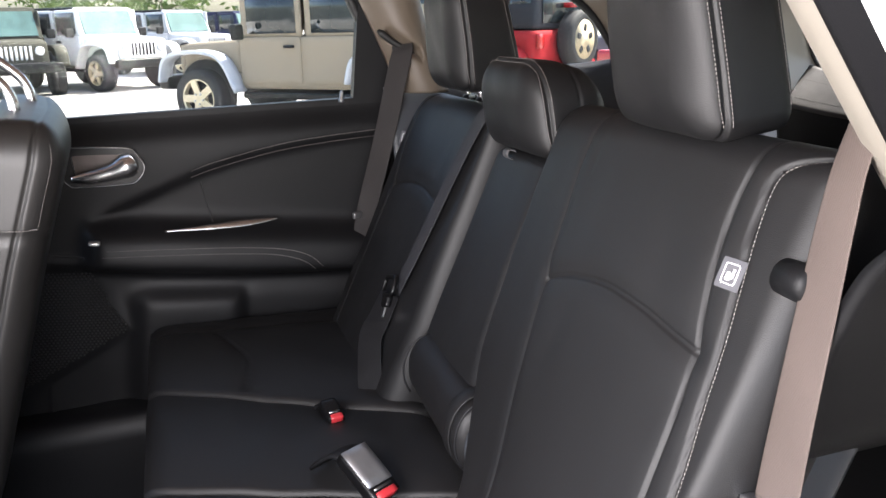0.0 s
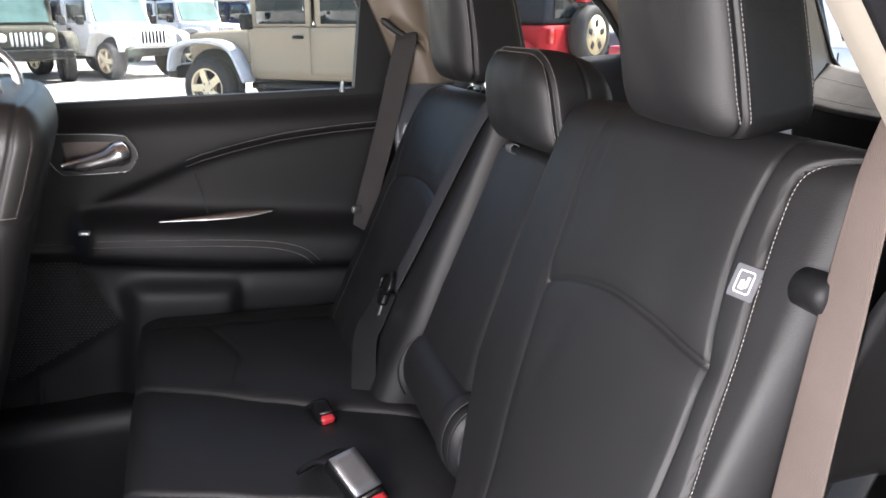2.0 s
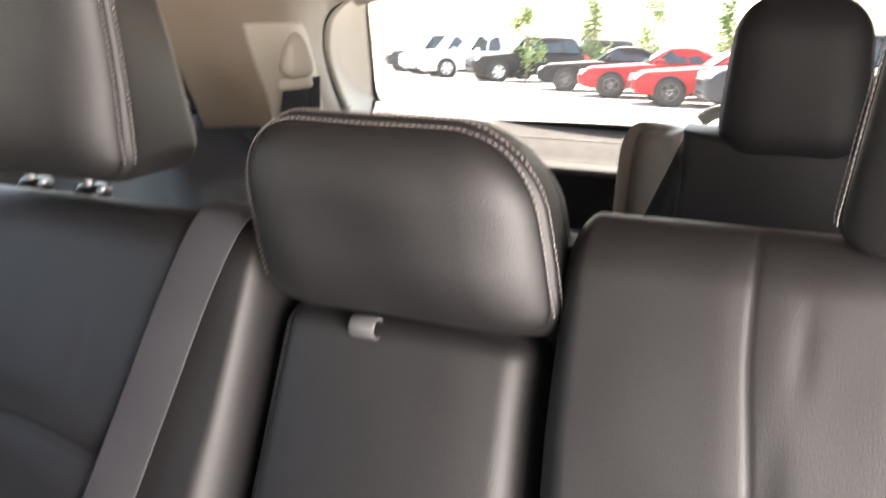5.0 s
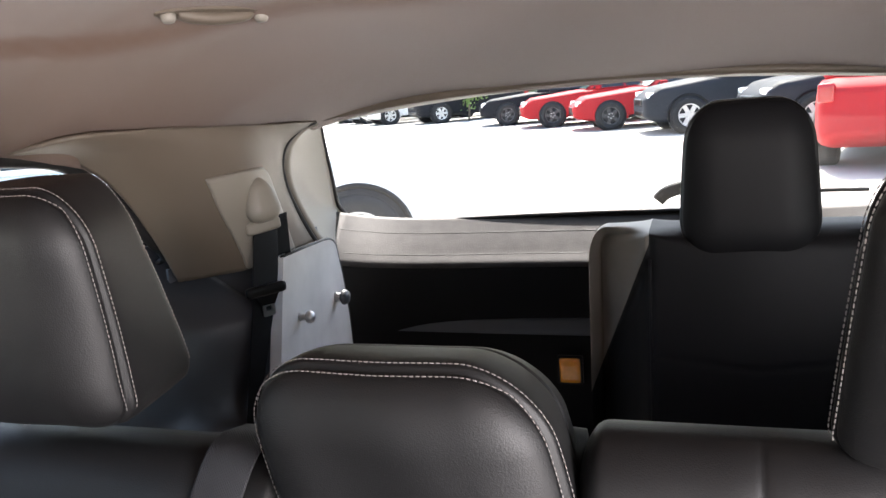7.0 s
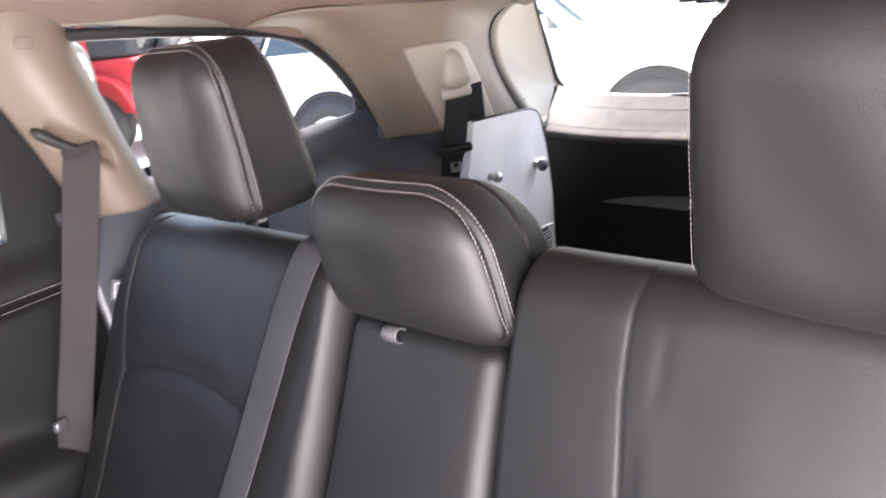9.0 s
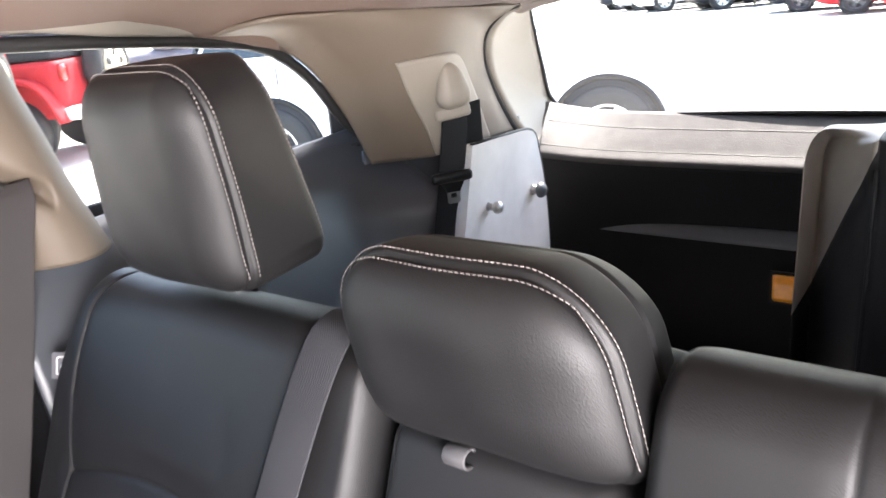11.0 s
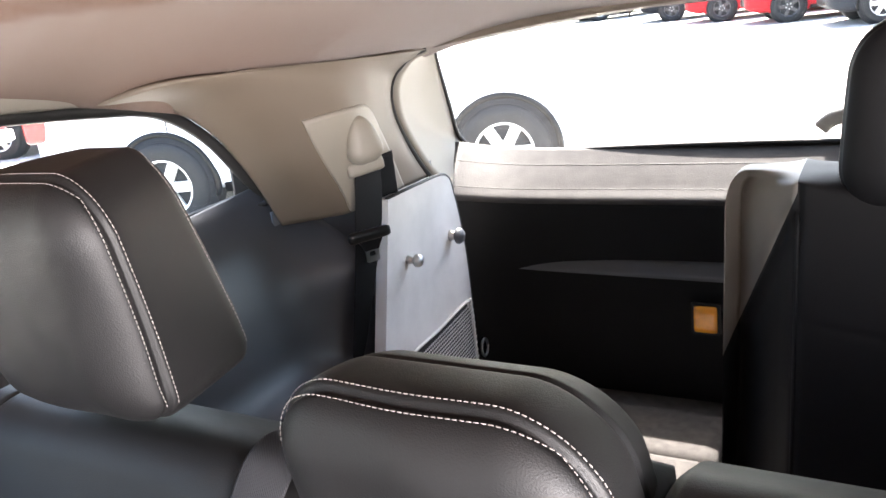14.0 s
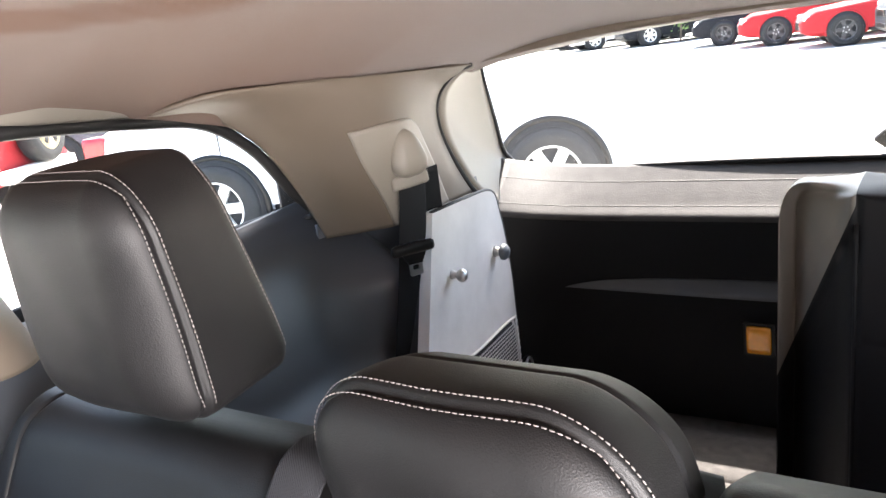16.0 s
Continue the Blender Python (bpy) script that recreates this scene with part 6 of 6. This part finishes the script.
    ws = add("windscreen_frame", pane_on("windscreen_frame", [(fx - 0.62, -0.74, 1.16), (fx - 0.62, 0.74, 1.16), (fx - 0.88, 0.70, 1.79), (fx - 0.88, -0.70, 1.79)], body_mat, (0.92, 0, 0.38), 0.04), c)
    add("windscreen", pane_on("windscreen", [(fx - 0.59, -0.66, 1.22), (fx - 0.59, 0.66, 1.22), (fx - 0.80, 0.63, 1.73), (fx - 0.80, -0.63, 1.73)], TEAL, (0.92, 0, 0.38), 0.02), ws)
    add("rear_glass", slab_box("rear_glass", rx - 0.625, rx - 0.60, -0.55, 0.55, 1.28, 1.66, 0.01, SMOKED, (3, 3, 3)), c)
    add("brake_lamp", slab_box("brake_lamp", rx - 0.80, rx - 0.64, -0.08, 0.08, 1.48, 1.55, 0.012, TAIL_RED, (3, 3, 3)), c)
    sp = new("wheel")
    sp.parent = c
    sp.matrix_basis = pose(rx - 0.78, -0.10, 1.05, 0, -90, 0)
    add("tyre", lathe("tyre", [(0.26, -0.11), (0.32, -0.125), (0.38, -0.11), (0.40, -0.07), (0.40, 0.07), (0.38, 0.11), (0.32, 0.125), (0.26, 0.11)], 36, TYRE, Matrix.Identity(4), False), sp)
    add("rim", lathe("rim", [(0.27, 0.115), (0.245, 0.10), (0.225, 0.075), (0.12, 0.085), (0.06, 0.10), (0.005, 0.10)], 30, rim_mat, Matrix.Identity(4)), sp)
    for k in range(5):
        a = 2 * math.pi * k / 5
        add("rim_opening", box("rim_opening", (0.105, 0.085, 0.05), 0.014, TYRE, Matrix.Rotation(a, 4, "Z") @ Matrix.Translation((0.165, 0, 0.098)), (4, 4, 3)), sp)
    return c


def road_car(label, category, x, y, heading, mat, kind, rim_mat=ALLOY, group="parked cars", trim=False):
    """A car whose body is a bent block with a glasshouse; kind gives its lines."""
    L, W, wb, r, hood, belt, roof, cab0, cab1, rear_slope = {
        "suv": (4.75, 1.86, 2.69, 0.36, 1.06, 1.10, 1.70, 0.95, -2.15, 0.35),
        "big_suv": (4.85, 1.94, 2.91, 0.39, 1.15, 1.16, 1.78, 0.95, -2.25, 0.35),
        "coupe": (5.0, 1.92, 2.95, 0.36, 0.98, 1.00, 1.45, 0.60, -2.05, 1.15),
        "pickup": (5.7, 2.0, 3.55, 0.40, 1.15, 1.15, 1.85, 0.90, -0.9, 0.2),
    }[kind]
    c = car_at("car", label, category, x, y, heading, group)
    f, b = wb / 2 + 0.92, -(L - wb / 2 - 0.92)

    def low(p):
        q = p.copy()
        t = (p[:, 0] + L / 2) / L
        X = b + t * L
        up = p[:, 2] > 0
        top = np.interp(X, [b, b + 0.25, cab1 + 0.4, cab0, f - 0.35, f], [belt - 0.10, belt, belt, hood + 0.02, hood - 0.12, hood - 0.34])
        bot = np.interp(X, [b, b + 0.3, f - 0.3, f], [0.42, 0.28, 0.26, 0.36])
        k = (p[:, 2] + 0.5) / 1.0
        q[:, 2] = bot + (top - bot) * k
        q[:, 0] = X
        pinch = np.interp(X, [b, b + 0.5, f - 0.7, f], [0.86, 1.0, 1.0, 0.80])
        q[:, 1] = p[:, 1] * pinch * (1 - 0.06 * np.clip((q[:, 2] - 0.75) / 0.4, 0, 1) ** 2 - 0.05 * np.clip((0.5 - q[:, 2]) / 0.3, 0, 1))
        return q

    add("body", box("body", (L, W, 1.0), 0.14, mat, Matrix.Identity(4), (44, 12, 16), low), c)

    def cab(p):
        q = p.copy()
        k = p[:, 2] + 0.5
        t = (p[:, 0] + 0.5)
        x0 = cab1 + rear_slope * k
        x1 = cab0 - (0.75 if kind != "pickup" else 0.6) * k
        q[:, 0] = x0 + (x1 - x0) * t
        q[:, 1] = p[:, 1] * (W * 0.92) * (1 - 0.18 * k)
        q[:, 2] = (belt - 0.06) + (roof - belt + 0.06) * k + 0.03 * (1 - (2 * t - 1) ** 2) * k
        return q

    add("cabin", box("cabin", (1, 1, 1), 0.10, mat, Matrix.Identity(4), (24, 10, 10), cab), c)
    z0, z1 = belt + 0.02, roof - 0.09

    def cab_at(k, t):
        x0, x1 = cab1 + rear_slope * k, cab0 - (0.75 if kind != "pickup" else 0.6) * k
        return x0 + (x1 - x0) * t

    k0, k1 = (z0 - belt + 0.06) / (roof - belt + 0.06), (z1 - belt + 0.06) / (roof - belt + 0.06)
    y0, y1 = W * 0.46 * (1 - 0.18 * k0), W * 0.46 * (1 - 0.18 * k1)
    spans = {"suv": ((0.05, 0.27), (0.30, 0.58), (0.61, 0.93)), "big_suv": ((0.05, 0.27), (0.30, 0.58), (0.61, 0.93)), "coupe": ((0.30, 0.50), (0.53, 0.92)), "pickup": ((0.08, 0.45), (0.50, 0.92))}[kind]
    for s in (-1, 1):
        for a, e in spans:
            add("side_window", pane_on("side_window", [(cab_at(k0, a), s * (y0 - 0.012), z0), (cab_at(k0, e), s * (y0 - 0.012), z0), (cab_at(k1, e), s * (y1 - 0.012), z1), (cab_at(k1, a), s * (y1 - 0.012), z1)], SMOKED, (0, s, 0.2), 0.016), c)
        add("mirror", slab_box("mirror", cab0 - 0.55, cab0 - 0.38, s * (W / 2 + 0.07) - 0.09, s * (W / 2 + 0.07) + 0.09, belt - 0.02, belt + 0.14, 0.04, mat), c)
        for e in spans[-2:] if kind != "coupe" else spans[-1:]:
            add("door_handle", slab_box("door_handle", cab_at(0, e[0]) + 0.02, cab_at(0, e[0]) + 0.20, s * W * 0.485 - 0.02, s * W * 0.485 + 0.02, belt - 0.18, belt - 0.14, 0.012, mat if not trim else CHROME, (3, 3, 3)), c)
            add("door_gap", tube("door_gap", [(cab_at(0, e[0]) - 0.02, s * (W / 2 - 0.004), z) for z in np.linspace(0.40, belt - 0.06, 8)], 0.006, RUBBER, 6), c)
        for ax_ in (wb / 2, -wb / 2):
            arch = [(ax_ + (r + 0.06) * math.cos(a), s * (W / 2 - 0.015), r + (r + 0.06) * math.sin(a)) for a in np.linspace(-0.25, math.pi + 0.25, 24)]
            add("arch_trim", tube("arch_trim", arch, 0.028, BLACK if kind in ("suv", "big_suv") else mat, 8), c)
            add("wheel_well", lathe("wheel_well", [(0.01, -0.11), (r + 0.05, -0.11), (r + 0.05, 0.11), (0.01, 0.11)], 30, TYRE, pose(ax_, s * (W / 2 - 0.106), r, 90, 0, 0)), c)
            wheel(c, ax_, s * (W / 2 - 0.055), r, 0.22, rim_mat, 6 if kind != "coupe" else 5, 0.64)
        add("headlight", slab_box("headlight", f - 0.30, f - 0.05, s * 0.66 - 0.13, s * 0.66 + 0.13, hood - 0.36, hood - 0.22, 0.05, LAMP_CLEAR), c)
        add("tail_lamp", slab_box("tail_lamp", b - 0.02, b + 0.22, s * W * 0.40 - 0.10, s * W * 0.40 + 0.10, belt - 0.30, belt - 0.06, 0.04, TAIL_RED), c)
    add("sill_trim", slab_box("sill_trim", -wb / 2 + r + 0.1, wb / 2 - r - 0.1, -W / 2 + 0.01, W / 2 - 0.01, 0.26, 0.36, 0.03, BLACK), c)
    add("windscreen", pane_on("windscreen", [(cab_at(k0, 1) + 0.0, -y0 * 0.93, z0), (cab_at(k0, 1), y0 * 0.93, z0), (cab_at(k1, 1), y1 * 0.93, z1), (cab_at(k1, 1), -y1 * 0.93, z1)], TEAL, (0.6, 0, 0.8), 0.014), c)
    add("rear_glass", pane_on("rear_glass", [(cab_at(k0, 0), -y0 * 0.88, z0), (cab_at(k0, 0), y0 * 0.88, z0), (cab_at(k1, 0), y1 * 0.88, z1), (cab_at(k1, 0), -y1 * 0.88, z1)], SMOKED, (-0.8, 0, 0.6), 0.014), c)
    add("grille", slab_box("grille", f - 0.06, f + 0.02, -0.42, 0.42, hood - 0.52, hood - 0.36, 0.03, BLACK), c)
    add("lower_grille", slab_box("lower_grille", f - 0.10, f + 0.01, -0.60, 0.60, 0.40, 0.52, 0.03, BLACK), c)
    for s in (-1, 1):
        add("fog_lamp", slab_box("fog_lamp", f - 0.34, f - 0.26, s * W * 0.415 - 0.04, s * W * 0.415 + 0.04, 0.50, 0.66, 0.03, BLACK), c)
    if kind == "pickup":
        add("bed_rail", slab_box("bed_rail", b + 0.05, cab1, -W * 0.47, W * 0.47, belt - 0.02, belt + 0.06, 0.02, mat), c)
    return c


# beyond the passenger side
off_roader("tan-grey off-road car with silver front wing, parked broadside", -9.80, 1.57, (-0.68, -0.733), TAN_PAINT, TAN_PAINT, SILVER_PAINT)
h = Vector((0.80, 0.60))
off_roader("white off-road car with black hard top, front towards the lane", -18.5 - 1.475 * h.x, -1.26 - 1.475 * h.y, h, WHITE_PAINT, BLACK_PAINT, WHITE_PAINT)
h = Vector((0.95, 0.30))
off_roader("dark olive off-road car with bright grille bars", -17.6 - 1.475 * h.x, -3.5 - 1.475 * h.y, h, OLIVE_PAINT, OLIVE_PAINT, OLIVE_PAINT, slot_mat=LAMP_CLEAR)
h = Vector((0.80, 0.60))
off_roader("silver off-road car in the second row", -23.0 - 1.475 * h.x, 0.6 - 1.475 * h.y, h, SILVER_PAINT, BLACK_PAINT, SILVER_PAINT)
off_roader("dark blue off-road car in the second row", -27.5 - 1.475 * h.x, 2.9 - 1.475 * h.y, h, BLUE_PAINT, BLUE_PAINT, BLUE_PAINT)
h = Vector((-0.856, -0.522))
off_roader("red off-road car with pale top and spare wheel on its tail", -9.05 + 2.25 * h.x, 4.95 + 2.25 * h.y, h, RED_PAINT, GREY_PAINT, RED_PAINT)
road_car("slate-grey car with red tail lamps", "car", -11.2, 8.33, (-0.856, -0.522), SLATE_PAINT, "suv")
road_car("white sport utility car parked just behind", "car", -3.93, 5.26, (0.92, 0.39), WHITE_PAINT, "suv")

# the row across the lane behind the tailgate
h = (-0.80, -0.60)
ROWC = [("dark sport utility car with bright wheels", "big_suv", GREY_PAINT, ALLOY), ("red two-door coupe with dark wheels", "coupe", RED_PAINT, DARK_ALLOY), ("second red two-door coupe with dark wheels", "coupe", RED_PAINT, DARK_ALLOY), ("black two-door coupe with dark wheels", "coupe", BLACK_PAINT, DARK_ALLOY)]
for i, (lb, kd, mt_, rm) in enumerate(ROWC):
    wx, wy = 0.1 - 1.93 * i, 18.3 + 2.48 * i
    road_car(lb, "car", wx + 1.0, wy + 0.6, (-0.97, -0.24), mt_, kd, rm, "cars across the lane")
road_car("second dark sport utility car", "car", 3.3, 16.4, (-0.97, -0.24), GREY_PAINT, "big_suv", ALLOY, "cars across the lane")
road_car("black sport utility car beside the saplings", "car", -9.2, 31.6, h, BLACK_PAINT, "big_suv", ALLOY, "cars across the lane")
for i, m_ in enumerate((WHITE_PAINT, SILVER_PAINT, GREY_PAINT)):
    road_car("far pale pickup in the row", "pickup", -11.9 - 2.1 * i, 33.6 + 2.5 * i, h, m_, "pickup", ALLOY, "cars across the lane")
road_car("red sport utility car seen from behind", "car", 3.0, 12.4, (0.26, 0.965), RED_PAINT, "big_suv", ALLOY, "cars across the lane")
road_car("dark sedan behind the saplings", "car", -7.6, 36.0, h, GREY_PAINT, "big_suv", ALLOY, "cars across the lane")


# ---- trees ----
def tree(x, y, height, spread, seed, label, leaves=700, slim=False, trunk_share=0.35):
    rnd = random.Random(seed)
    t = thing("tree", label, "tree", (x, y, 0), group="trees")
    base = Vector((x, y, 0))
    limbs = []
    trunk = [base + Vector((0.04 * math.sin(k * 1.7 + seed), 0.04 * math.cos(k * 2.1), height * 0.8 * k / 8)) for k in range(9)]
    add_me = tube("trunk", [tuple(p) for p in trunk], list(np.linspace(0.05 * height / 4, 0.012, 9)), BARK, 8)
    put("trunk", add_me, t)
    verts, faces = [], []
    for k in range(7 if slim else 12):
        z = height * (trunk_share + (0.9 - trunk_share) * rnd.random())
        a = rnd.random() * 6.28
        reach = spread * (1.05 - 0.6 * z / height) * rnd.uniform(0.6, 1.1)
        tip = Vector((x + reach * math.cos(a), y + reach * math.sin(a), z + height * (0.18 if slim else 0.10) * rnd.random()))
        put("limb", tube("limb", [tuple(base + Vector((0, 0, z * 0.8)) + (tip - base - Vector((0, 0, z * 0.8))) * q) for q in np.linspace(0, 1, 5)], list(np.linspace(0.02 * height / 4, 0.004, 5)), BARK, 6), t)
        limbs.append(tip)
    clumps = limbs + [Vector((x + rnd.gauss(0, spread * 0.35), y + rnd.gauss(0, spread * 0.35), height * rnd.uniform(trunk_share, 1.0))) for _ in range(16)]
    size = 0.045 * height ** 0.5 * (1.0 if slim else 1.6)
    for _ in range(leaves):
        o = rnd.choice(clumps) + Vector((rnd.gauss(0, spread * 0.16), rnd.gauss(0, spread * 0.16), rnd.gauss(0, height * 0.05)))
        d = Vector((rnd.gauss(0, 1), rnd.gauss(0, 1), rnd.gauss(0, 0.7))).normalized()
        e = d.orthogonal().normalized() * size * 0.55
        b = len(verts)
        w = d * size * rnd.uniform(0.7, 1.4)
        verts += [tuple(o - w), tuple(o + e), tuple(o + w), tuple(o - e)]
        faces.append((b, b + 1, b + 2, b + 3))
    put("crown", mesh_of("crown", verts, faces, LEAF, smooth=False), t)
    return t


for i, (x, y, hgt) in enumerate(((-8.8, 30.6, 3.6), (-6.9, 34.2, 4.3), (-4.6, 35.5, 3.6), (-1.4, 33.0, 4.6))):
    tree(x, y, hgt, 0.75, 11 + i, "slim young tree with light green leaves", 900, True, 0.2)
for i in range(9):
    tree(-44 + 2.2 * math.sin(i * 2.3), -16 + 5.2 * i, 6.5 + 1.5 * math.sin(i * 1.9), 3.2, 31 + i, "leafy green tree at the lot's edge", 2200, False, 0.15)
